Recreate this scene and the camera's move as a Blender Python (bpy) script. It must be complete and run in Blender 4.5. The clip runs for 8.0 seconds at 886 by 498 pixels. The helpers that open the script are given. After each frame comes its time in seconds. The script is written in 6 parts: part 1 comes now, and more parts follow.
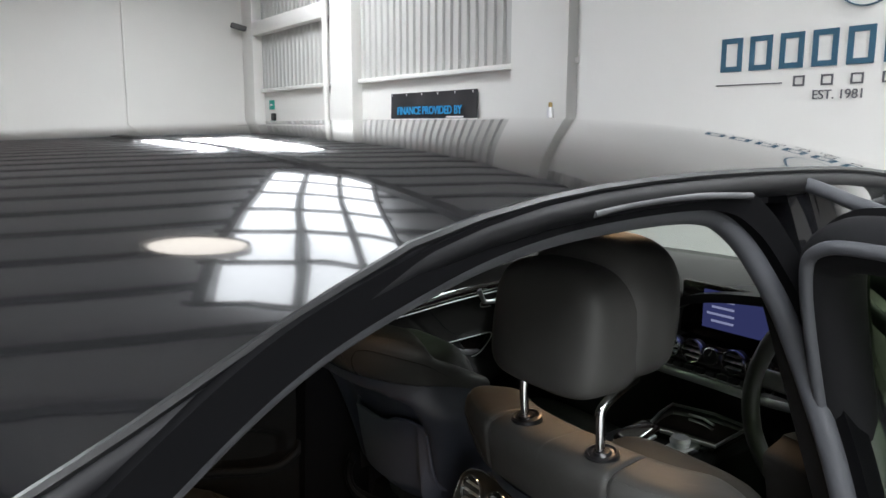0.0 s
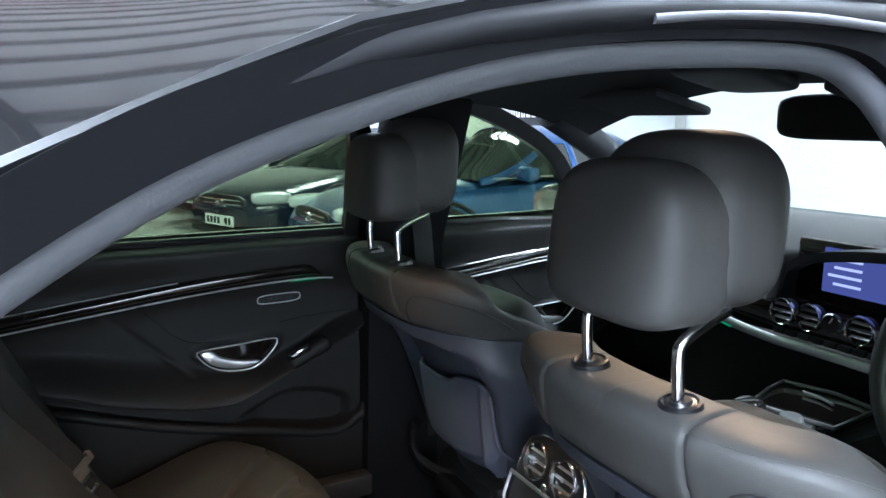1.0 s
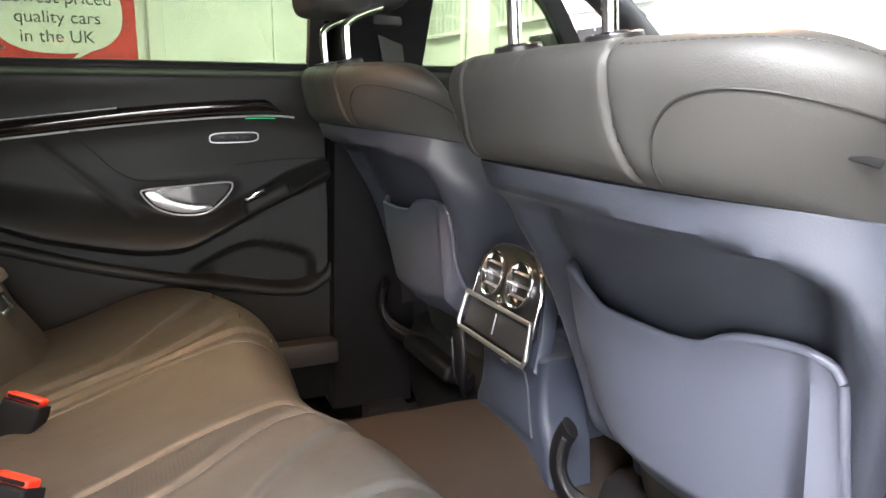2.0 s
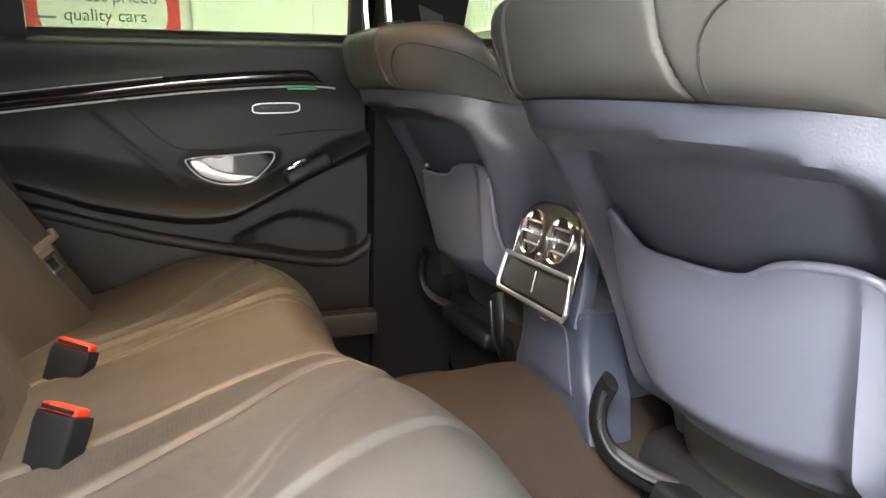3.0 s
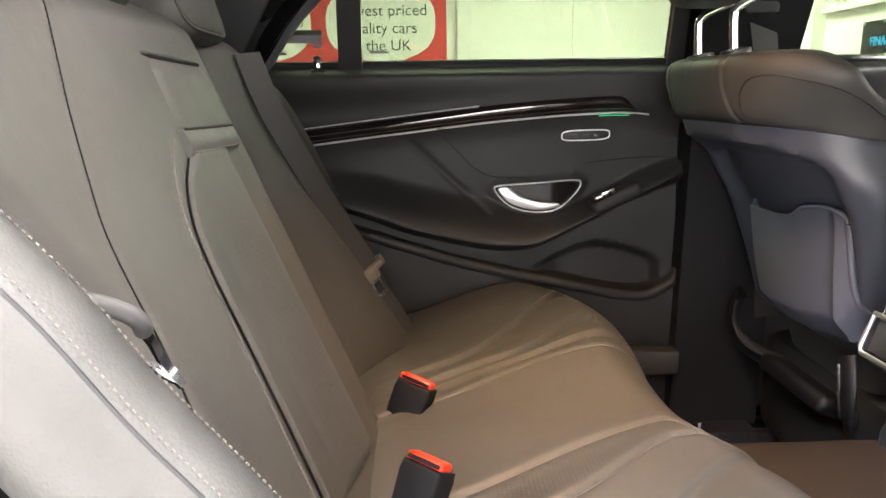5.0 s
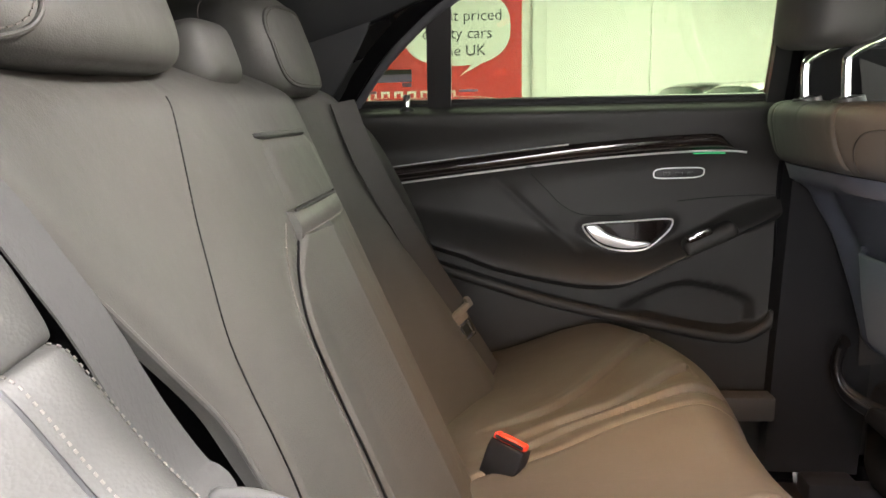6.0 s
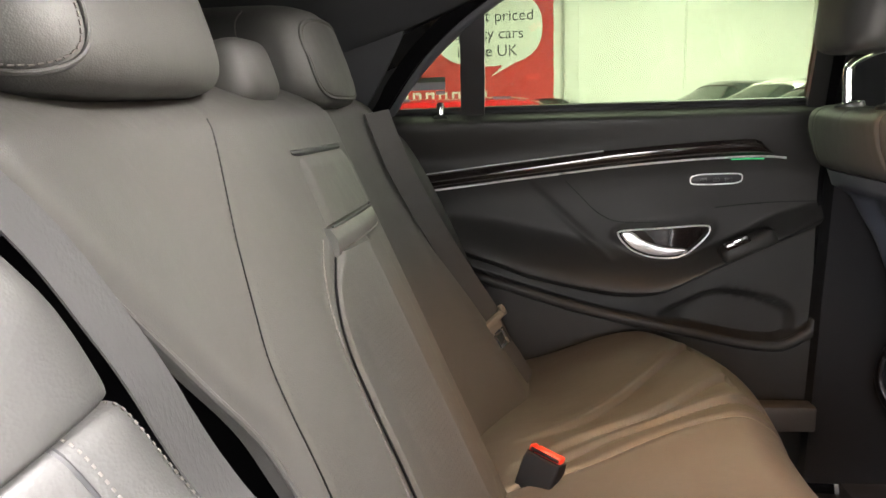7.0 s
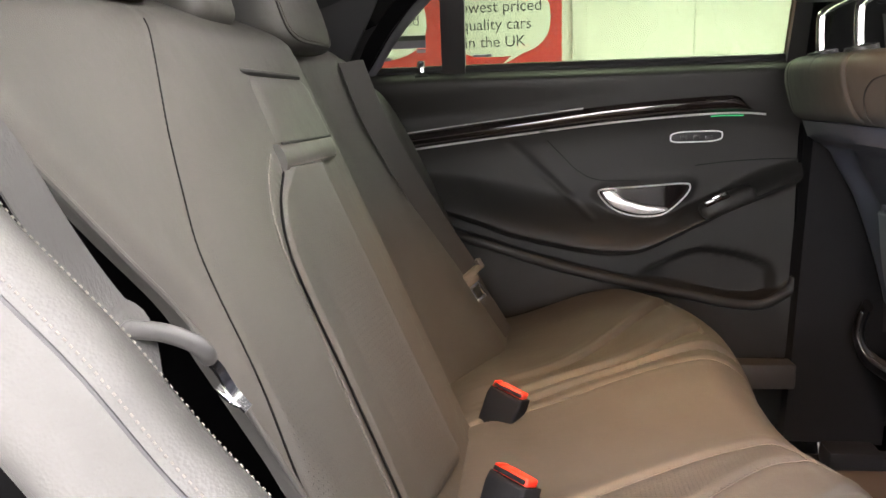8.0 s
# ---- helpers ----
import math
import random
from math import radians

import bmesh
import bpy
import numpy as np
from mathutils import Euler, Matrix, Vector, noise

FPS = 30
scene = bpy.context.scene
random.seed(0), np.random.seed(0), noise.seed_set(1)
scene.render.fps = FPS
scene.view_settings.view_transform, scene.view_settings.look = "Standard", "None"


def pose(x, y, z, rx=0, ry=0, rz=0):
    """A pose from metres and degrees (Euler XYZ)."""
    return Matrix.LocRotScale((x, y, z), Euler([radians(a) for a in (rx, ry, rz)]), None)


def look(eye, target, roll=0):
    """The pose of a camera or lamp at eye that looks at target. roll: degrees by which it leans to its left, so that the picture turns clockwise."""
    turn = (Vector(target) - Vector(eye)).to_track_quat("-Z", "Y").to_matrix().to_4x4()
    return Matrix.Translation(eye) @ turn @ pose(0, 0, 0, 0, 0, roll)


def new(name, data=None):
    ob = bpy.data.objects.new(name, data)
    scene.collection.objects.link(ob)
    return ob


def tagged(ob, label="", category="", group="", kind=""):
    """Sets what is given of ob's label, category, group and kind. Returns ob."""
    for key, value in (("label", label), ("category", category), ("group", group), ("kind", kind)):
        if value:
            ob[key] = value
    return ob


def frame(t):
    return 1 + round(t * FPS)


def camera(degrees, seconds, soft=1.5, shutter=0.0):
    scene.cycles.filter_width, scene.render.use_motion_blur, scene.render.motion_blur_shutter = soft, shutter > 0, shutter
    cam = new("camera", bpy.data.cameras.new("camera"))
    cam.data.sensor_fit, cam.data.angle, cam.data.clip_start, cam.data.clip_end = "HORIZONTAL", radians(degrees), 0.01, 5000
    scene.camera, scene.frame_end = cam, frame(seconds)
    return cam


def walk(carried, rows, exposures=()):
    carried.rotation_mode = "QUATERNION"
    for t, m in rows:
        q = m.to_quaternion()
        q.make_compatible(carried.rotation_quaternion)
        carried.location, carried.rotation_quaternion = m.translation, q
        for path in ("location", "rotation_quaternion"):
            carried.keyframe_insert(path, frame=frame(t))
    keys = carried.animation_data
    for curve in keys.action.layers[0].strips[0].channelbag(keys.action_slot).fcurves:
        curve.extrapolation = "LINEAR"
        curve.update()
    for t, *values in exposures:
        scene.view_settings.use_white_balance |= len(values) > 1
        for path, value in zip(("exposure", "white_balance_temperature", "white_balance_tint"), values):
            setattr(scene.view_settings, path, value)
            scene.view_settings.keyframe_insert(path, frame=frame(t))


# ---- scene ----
cam = camera(61.6, 8.0)
PATH = [
    (0, (0.008, -0.908, 1.439), (1.127, 0.717, 1.112), 0.2),
    (0.3, (0.037, -0.935, 1.413), (1.063, 0.75, 1.082), -0.2),
    (0.5, (0.07, -0.932, 1.394), (1.046, 0.781, 1.055), 0.1),
    (1, (0.137, -0.828, 1.325), (1.012, 0.936, 0.977), -0.1),
    (1.2, (0.182, -0.775, 1.274), (1.028, 1.002, 0.918), 0.0),
    (1.4, (0.250, -0.750, 1.203), (1.064, 1.037, 0.826), 0.1),
    (1.5, (0.277, -0.752, 1.159), (1.076, 1.042, 0.781), 0.1),
    (1.7, (0.294, -0.757, 1.085), (1.085, 1.040, 0.712), 0.3),
    (2, (0.299, -0.783, 1.035), (1.078, 1.014, 0.631), 0.2),
    (2.2, (0.305, -0.793, 1.013), (1.075, 1.007, 0.607), 0.2),
    (3.3, (0.278, -0.788, 0.983), (0.904, 1.067, 0.575), -0.1),
    (3.5, (0.263, -0.765, 1.0), (0.841, 1.107, 0.595), -0.1),
    (4, (0.22, -0.707, 1.019), (0.629, 1.21, 0.62), -0.3),
    (4.5, (0.195, -0.708, 1.021), (0.412, 1.239, 0.619), -0.6),
    (5, (0.194, -0.714, 1.03), (0.247, 1.245, 0.629), -0.9),
    (6.5, (0.157, -0.688, 1.111), (-0.028, 1.265, 0.721), -1.5),
    (7, (0.162, -0.692, 1.107), (-0.059, 1.257, 0.717), -1.8),
    (7.5, (0.184, -0.705, 1.072), (-0.062, 1.239, 0.672), -1.7),
    (8, (0.215, -0.708, 1.043), (-0.033, 1.235, 0.638), -1.9),
]
EXPOSURES = [(0.0, 0.25, 6500, 11), (0.5, 0.65, 6300, 11), (1.0, 1.7, 5500, 10), (1.5, 2.6, 6600, 15), (2.0, 2.75, 6700, 15), (3.5, 3.15, 7100, 13), (4.0, 3.2, 7000, 14), (5.0, 2.95, 7000, 18), (6.5, 3.0, 7000, 18), (8.0, 2.95, 7000, 20)]
walk(cam, [(t, look(eye, target, roll)) for t, eye, target, roll in PATH], EXPOSURES)

import functools

# ---- light ----
GROUND = -0.05      # the showroom floor
YC = 0.025          # the car's middle line

world = bpy.data.worlds.new("world")
scene.world = world
world.use_nodes = True
wn = world.node_tree
sky = wn.nodes.new("ShaderNodeTexSky")
sky.sky_type = "NISHITA"
sky.sun_disc = False
sky.sun_elevation = radians(45)
sky.sun_rotation = radians(120)
wn.links.new(sky.outputs[0], wn.nodes["Background"].inputs[0])
wn.nodes["Background"].inputs[1].default_value = 0.12


def area_lamp(name, place, target, sx, sy, watts, colour):
    data = bpy.data.lights.new(name, "AREA")
    data.shape, data.size, data.size_y, data.energy, data.color = "RECTANGLE", sx, sy, watts, colour
    ob = new(name, data)
    ob.matrix_world = look(place, target)
    return ob


# daylight of the roof lights of the hall, the last three added unseen as fill, and small lamps under the car's
# headliner
SKYLIGHTS = [(1.48, 3.47, 1.15, 4.7, 18, -33), (3.6, 10.6, 2.0, 3.4, 480, 0), (-3.2, 5.0, 1.6, 7.0, 420, 0), (4.4, -2.4, 1.2, 4.0, 480, 0), (-2.4, -4.2, 2.2, 5.0, 1150, 0)]
for lx, ly, sx, sy, watts, turned in SKYLIGHTS:
    area_lamp("roof_light_glow", (lx, ly, 5.44), (lx, ly + 0.001, 0), sx, sy, watts, (0.92, 0.965, 1.0)).matrix_world = Matrix.Translation((lx, ly, 5.44)) @ Matrix.Rotation(radians(turned), 4, "Z")
# added fill light in a long unseen window behind the camera
area_lamp("window_glow", (-0.5, -7.96, 1.65), (-0.5, 0, 1.65), 12.6, 2.5, 190, (0.95, 0.97, 1.0))
# two unseen fill lamps, added to brighten the backrest and rear headrests
area_lamp("reading_lamp_glow", (0.24, -0.27, 1.350), (-0.02, -0.26, 0.85), 0.09, 0.06, 0.41, (0.97, 1.0, 0.95)).data.spread = radians(110)
area_lamp("reading_lamp_glow", (0.24, 0.32, 1.355), (-0.12, 0.22, 1.02), 0.09, 0.06, 0.09, (0.98, 1.0, 0.94)).data.spread = radians(110)
area_lamp("dome_lamp_glow", (0.36, 0.10, 1.375), (0.40, 0.14, 0.5), 0.14, 0.08, 0.48, (1.0, 0.61, 0.31)).data.spread = radians(88)
# unseen warm fill, added for the top of the driver's seat
area_lamp("front_reading_lamp_glow", (0.93, -0.10, 1.36), (0.60, -0.28, 1.0), 0.10, 0.06, 0.24, (1.0, 0.66, 0.38)).data.spread = radians(85)


# ---- materials ----
def mat(name, colour, rough=0.5, metal=0.0, bump=0.0, scale=200.0, vary=0.12, big=6.0, coat=0.0, detail=3.0, spec=0.5, stretch=None, voronoi=False, wrinkle=0.0):
    m = bpy.data.materials.new(name)
    m.use_nodes = True
    t = m.node_tree
    b = t.nodes["Principled BSDF"]
    b.inputs["Metallic"].default_value = metal
    b.inputs["Coat Weight"].default_value = coat
    b.inputs["Coat Roughness"].default_value = 0.03
    b.inputs["Specular IOR Level"].default_value = spec
    co = t.nodes.new("ShaderNodeTexCoord")
    mp = t.nodes.new("ShaderNodeMapping")
    if stretch:
        mp.inputs["Scale"].default_value = stretch
    t.links.new(co.outputs["Object"], mp.inputs[0])
    n1 = t.nodes.new("ShaderNodeTexNoise")
    n1.inputs["Scale"].default_value, n1.inputs["Detail"].default_value = big, detail
    n2 = t.nodes.new("ShaderNodeTexVoronoi" if voronoi else "ShaderNodeTexNoise")
    n2.inputs["Scale"].default_value = scale
    t.links.new(mp.outputs[0], n1.inputs["Vector"])
    t.links.new(mp.outputs[0], n2.inputs["Vector"])
    mix = t.nodes.new("ShaderNodeMix")
    mix.data_type = "RGBA"
    c = Vector(colour[:3])
    mix.inputs["A"].default_value = (*(c * (1 - vary)), 1)
    mix.inputs["B"].default_value = (*[min(1, v * (1 + vary)) for v in c], 1)
    t.links.new(n1.outputs[0], mix.inputs["Factor"])
    t.links.new(mix.outputs["Result"], b.inputs["Base Color"])
    mr = t.nodes.new("ShaderNodeMapRange")
    mr.inputs["From Min"].default_value, mr.inputs["From Max"].default_value = 0.3, 0.7
    mr.inputs["To Min"].default_value, mr.inputs["To Max"].default_value = max(0, rough * 0.88), min(1, rough * 1.12)
    t.links.new(n1.outputs[0], mr.inputs["Value"])
    t.links.new(mr.outputs[0], b.inputs["Roughness"])
    if bump:
        bp = t.nodes.new("ShaderNodeBump")
        bp.inputs["Strength"].default_value, bp.inputs["Distance"].default_value = bump, 0.0006
        t.links.new(n2.outputs[0], bp.inputs["Height"])
        last = bp
        if wrinkle:
            n3 = t.nodes.new("ShaderNodeTexNoise")
            n3.inputs["Scale"].default_value, n3.inputs["Detail"].default_value = 38.0, 4.0
            t.links.new(mp.outputs[0], n3.inputs["Vector"])
            last = t.nodes.new("ShaderNodeBump")
            last.inputs["Strength"].default_value, last.inputs["Distance"].default_value = wrinkle, 0.0022
            t.links.new(n3.outputs[0], last.inputs["Height"])
            t.links.new(bp.outputs[0], last.inputs["Normal"])
        t.links.new(last.outputs[0], b.inputs["Normal"])
    return m


def glow(name, colour, strength):
    m = bpy.data.materials.new(name)
    m.use_nodes = True
    t = m.node_tree
    t.nodes.clear()
    out, e = t.nodes.new("ShaderNodeOutputMaterial"), t.nodes.new("ShaderNodeEmission")
    e.inputs[0].default_value, e.inputs[1].default_value = (*colour, 1), strength
    t.links.new(e.outputs[0], out.inputs[0])
    return m


def pane_material(name, colour):
    m = bpy.data.materials.new(name)
    m.use_nodes = True
    t = m.node_tree
    t.nodes.clear()
    out, mix = t.nodes.new("ShaderNodeOutputMaterial"), t.nodes.new("ShaderNodeMixShader")
    tr, gl, lw = t.nodes.new("ShaderNodeBsdfTransparent"), t.nodes.new("ShaderNodeBsdfGlossy"), t.nodes.new("ShaderNodeLayerWeight")
    tr.inputs[0].default_value, gl.inputs["Roughness"].default_value = (*colour, 1), 0.0
    lw.inputs["Blend"].default_value = 0.5
    pw, ml = t.nodes.new("ShaderNodeMath"), t.nodes.new("ShaderNodeMath")
    pw.operation, ml.operation = "POWER", "MULTIPLY_ADD"
    pw.inputs[1].default_value, ml.inputs[1].default_value, ml.inputs[2].default_value = 5.0, 0.9, 0.035
    for a, z in ((lw.outputs["Facing"], pw.inputs[0]), (pw.outputs[0], ml.inputs[0]), (ml.outputs[0], mix.inputs[0]), (tr.outputs[0], mix.inputs[1]), (gl.outputs[0], mix.inputs[2]), (mix.outputs[0], out.inputs[0])):
        t.links.new(a, z)
    return m


LEATHER = mat("black_leather", (0.042, 0.0410, 0.0385), 0.54, bump=0.14, scale=1000, vary=0.14, big=9, voronoi=True, spec=0.38, wrinkle=0.35)
LEATHER_DOOR = mat("door_leather", (0.0175, 0.0170, 0.0162), 0.52, bump=0.2, scale=900, vary=0.12, big=9, voronoi=True, spec=0.25, wrinkle=0.25)
# black plastic; the cool light of the open door is in its blue
SHELL = mat("seat_back_plastic", (0.044, 0.049, 0.064), 0.38, bump=0.4, scale=600, vary=0.08)
NAVY = mat("navy_black_plastic", (0.020, 0.024, 0.036), 0.45, bump=0.35, scale=600, vary=0.08)
FABRIC = mat("headliner_cloth", (0.048, 0.049, 0.053), 0.95, bump=0.6, scale=900, vary=0.1, spec=0.1)
PAINT = mat("black_paint", (0.006, 0.006, 0.007), 0.08, vary=0.1, coat=1.0)
TRIM_BLACK = mat("satin_black_trim", (0.012, 0.012, 0.013), 0.35, vary=0.1)
TRIM_SATIN = mat("satin_black_rail", (0.004, 0.004, 0.005), 0.5, vary=0.1, spec=0.2)
# near black for the jamb, and for shade put into gaps and seams
JAMB_SHADE = mat("jamb_and_shade_black", (0.0025, 0.0025, 0.003), 0.8, vary=0.1, spec=0.06)
GLOSS = mat("piano_black_wood", (0.012, 0.009, 0.008), 0.06, vary=0.4, big=30, coat=1.0, stretch=(0.15, 1, 1))
BRIGHT = mat("bright_metal_trim", (0.80, 0.80, 0.80), 0.30, metal=0.55, vary=0.03)
TRIM_GREY = mat("dark_grey_trim", (0.035, 0.034, 0.033), 0.6, vary=0.1)
CHROME = mat("chrome", (0.86, 0.86, 0.87), 0.16, metal=1.0, vary=0.03)
SATIN = mat("satin_silver", (0.74, 0.74, 0.75), 0.36, metal=1.0, vary=0.05)
DARK = mat("dark_plastic", (0.012, 0.012, 0.013), 0.5, bump=0.3, scale=500)
# paler than the shell: the door light it catches is put into the colour
PANEL = mat("door_lit_panel", (0.067, 0.072, 0.095), 0.5, bump=0.35, scale=600, vary=0.08)
SEAL_DARK = mat("dark_seal_rubber", (0.054, 0.056, 0.063), 0.6, bump=0.3, scale=500, vary=0.12)
FOOT = mat("black_underseat_plastic", (0.010, 0.010, 0.011), 0.75, vary=0.15, spec=0.12)
CARPET = mat("brown_black_carpet", (0.018, 0.0135, 0.0105), 1.0, bump=1.0, scale=900, vary=0.25, big=40, spec=0.05)
WEB = mat("belt_webbing", (0.022, 0.021, 0.020), 0.75, bump=0.3, scale=900, vary=0.12, stretch=(1, 1, 0.25))
GRIP = mat("brown_grip_plastic", (0.095, 0.080, 0.064), 0.5, bump=0.3, scale=500, vary=0.15)
RED = mat("red_button", (0.75, 0.035, 0.015), 0.4, vary=0.08)
DASH_TOP = mat("dark_grey_dash_top", (0.060, 0.060, 0.056), 0.65, bump=0.5, scale=420, vary=0.08, voronoi=True, spec=0.3)
GREY_PAD = mat("grey_dash_pad", (0.105, 0.105, 0.098), 0.6, bump=0.5, scale=420, vary=0.06, voronoi=True)
THREAD = mat("grey_thread", (0.088, 0.080, 0.070), 0.8, vary=0.2, big=300)
WALL = mat("white_wall_paint", (0.78, 0.77, 0.74), 0.75, bump=0.2, scale=60, vary=0.03, big=1.2)
WALL_GREY = mat("grey_wall_paint", (0.22, 0.22, 0.23), 0.75, bump=0.2, scale=60, vary=0.05, big=1.2)
CLAD = mat("pale_metal_cladding", (0.52, 0.52, 0.50), 0.55, vary=0.06, big=1.5)
FLOOR = mat("showroom_floor", (0.32, 0.31, 0.29), 0.22, vary=0.12, big=2.5)
ROOFDECK = mat("dark_roof_deck", (0.50, 0.50, 0.50), 0.7, vary=0.12, big=1.5)
STEEL = mat("painted_steel", (0.14, 0.14, 0.14), 0.5, vary=0.08)
GLASS = pane_material("tinted_glass", (0.47, 0.535, 0.42))
CLEAR = pane_material("clear_glass", (0.90, 0.93, 0.90))
POSTER_RED = mat("poster_red", (0.62, 0.035, 0.035), 0.5, vary=0.06)
POSTER_WHITE = mat("poster_white", (0.80, 0.80, 0.78), 0.5, vary=0.03)
INK = mat("poster_ink", (0.09, 0.09, 0.10), 0.6)
LOGO_BLUE = mat("logo_blue", (0.030, 0.10, 0.16), 0.5)
LOGO_GREY = mat("logo_grey", (0.10, 0.10, 0.11), 0.5)
BANNER = mat("banner_black", (0.020, 0.021, 0.024), 0.5, vary=0.2, big=3)
CYAN = mat("banner_cyan", (0.02, 0.30, 0.62), 0.5)
SKYLIGHT = glow("skylight_sheet", (0.90, 0.95, 1.0), 5.0)
LAMP_GLOW = glow("high_bay_glow", (1.0, 0.94, 0.86), 5.0)
SCREEN = glow("screen_blue", (0.05, 0.06, 0.19), 0.45)
GREEN = glow("green_light_line", (0.05, 0.8, 0.30), 0.10)
SCREEN_TEXT = glow("screen_text", (0.5, 0.55, 0.9), 0.35)


# ---- helpers ----
def mesh_ob(name, verts, faces, material, smooth=True, angle=40):
    me = bpy.data.meshes.new(name)
    me.from_pydata([tuple(v) for v in verts], [], [tuple(int(i) for i in f) for f in faces])
    me.validate()
    me.update()
    me.materials.append(material)
    bm = bmesh.new()
    bm.from_mesh(me)
    bmesh.ops.recalc_face_normals(bm, faces=bm.faces)
    for f in bm.faces:
        f.smooth = smooth
    if smooth:
        for e in bm.edges:
            e.smooth = len(e.link_faces) < 2 or e.calc_face_angle(0) < radians(angle)
    bm.to_mesh(me)
    bm.free()
    return new(name, me)


def under(ob, parent, label=""):
    if parent:
        ob.parent = parent
    if label:
        tagged(ob, label)
    return ob


def part(name, vf, material, parent=None, label="", smooth=True, angle=40):
    return under(mesh_ob(name, vf[0], vf[1], material, smooth, angle), parent, label)


def thing(name, label, category, group="", kind=""):
    return tagged(new(name), label, category, group, kind)


def move(vf, m):
    return [tuple(m @ Vector(v)) for v in vf[0]], vf[1]


def join(*many):
    verts, faces = [], []
    for v, f in many:
        k = len(verts)
        verts += list(v)
        faces += [tuple(i + k for i in q) for q in f]
    return verts, faces


def grid(fn, us, vs, wrap=False):
    nu, nv = len(us), len(vs)
    verts = [tuple(fn(u, v)) for u in us for v in vs]
    faces = []
    for i in range(nu if wrap else nu - 1):
        for j in range(nv - 1):
            a, b = i * nv + j, ((i + 1) % nu) * nv + j
            faces.append((a, b, b + 1, a + 1))
    return verts, faces


def sheet(fn, us, vs, off):
    """A sheet with thickness: fn gives the front, off the step to the back."""
    front = grid(fn, us, vs)
    n = len(front[0])
    back = [tuple(Vector(p) + Vector(off)) for p in front[0]]
    nu, nv = len(us), len(vs)
    faces = front[1] + [tuple(i + n for i in reversed(q)) for q in front[1]]
    rim = [i * nv for i in range(nu)] + [(nu - 1) * nv + j for j in range(1, nv)] + [i * nv + nv - 1 for i in range(nu - 2, -1, -1)] + [j for j in range(nv - 2, 0, -1)]
    for k, a in enumerate(rim):
        b = rim[(k + 1) % len(rim)]
        faces.append((a, b, b + n, a + n))
    return front[0] + back, faces


def rbox(sx, sy, sz, r=0.01, seg=2):
    bm = bmesh.new()
    bmesh.ops.create_cube(bm, size=1, matrix=Matrix.Diagonal((sx, sy, sz, 1)))
    if r > 0:
        bmesh.ops.bevel(bm, geom=bm.edges[:], offset=min(r, 0.49 * min(sx, sy, sz)), segments=seg, profile=0.5, affect="EDGES")
    vf = [tuple(v.co) for v in bm.verts], [tuple(v.index for v in f.verts) for f in bm.faces]
    bm.free()
    return vf


def box(x0, x1, y0, y1, z0, z1, r=0.0, seg=2):
    return move(rbox(x1 - x0, y1 - y0, z1 - z0, r, seg), Matrix.Translation(((x0 + x1) / 2, (y0 + y1) / 2, (z0 + z1) / 2)))


def power(c, e):
    return math.copysign(abs(c) ** e, c)


def pillow(rx, ry, rz, e1=0.5, e2=0.5, nu=40, nv=24, shape=None):
    """A rounded cushion; e1 squares the upright outline, e2 the flat one."""
    def fn(u, v):
        p = Vector((rx * power(math.cos(v), e1) * power(math.cos(u), e2), ry * power(math.cos(v), e1) * power(math.sin(u), e2), rz * power(math.sin(v), e1)))
        return shape(p) if shape else p
    us = [2 * math.pi * i / nu for i in range(nu)]
    vs = [-math.pi / 2 + math.pi * j / nv for j in range(nv + 1)]
    return grid(fn, us, vs, wrap=True)


def smooth_path(points, n=8, closed=False):
    pts = [Vector(p) for p in points]
    m, out = len(pts), []
    for i in range(m if closed else m - 1):
        p0, p1, p2, p3 = (pts[(i + k) % m] if closed else pts[min(max(i + k, 0), m - 1)] for k in (-1, 0, 1, 2))
        for j in range(n):
            s = j / n
            out.append(0.5 * (2 * p1 + (p2 - p0) * s + (2 * p0 - 5 * p1 + 4 * p2 - p3) * s * s + (3 * p1 - p0 - 3 * p2 + p3) * s ** 3))
    if not closed:
        out.append(pts[-1])
    return out


def sweep(path, section, closed=False, up=(0, 0, 1), twist=None):
    """Carries a closed flat section along a path; its first axis lies crosswise, its second along up."""
    n, m = len(path), len(section)
    verts, faces = [], []
    for i, p in enumerate(path):
        a, b = (path[(i - 1) % n], path[(i + 1) % n]) if closed else (path[max(i - 1, 0)], path[min(i + 1, n - 1)])
        d = (b - a).normalized()
        u = Vector(up(i / (n - 1)) if callable(up) else up)
        side = d.cross(u)
        side = side.normalized() if side.length > 1e-6 else d.orthogonal().normalized()
        u = side.cross(d)
        verts += [tuple(p + side * s[0] + u * s[1]) for s in section]
    for i in range(n if closed else n - 1):
        for j in range(m):
            k = (i + 1) % n
            faces.append((i * m + j, k * m + j, k * m + (j + 1) % m, i * m + (j + 1) % m))
    if not closed:
        faces += [tuple(range(m)), tuple((n - 1) * m + j for j in reversed(range(m)))]
    return verts, faces


def ring(r, n=10, ry=None):
    return [(r * math.cos(2 * math.pi * k / n), (ry or r) * math.sin(2 * math.pi * k / n)) for k in range(n)]


def tube(points, r, n=10, fine=6, closed=False, up=(0, 0, 1), ry=None):
    return sweep(smooth_path(points, fine, closed), ring(r, n, ry), closed, up)


def strap(points, width, thick=0.0016, fine=6, up=(0, 0, 1)):
    w, h = width / 2, thick / 2
    return sweep(smooth_path(points, fine), [(-w, -h), (w, -h), (w, h), (-w, h)], False, up)


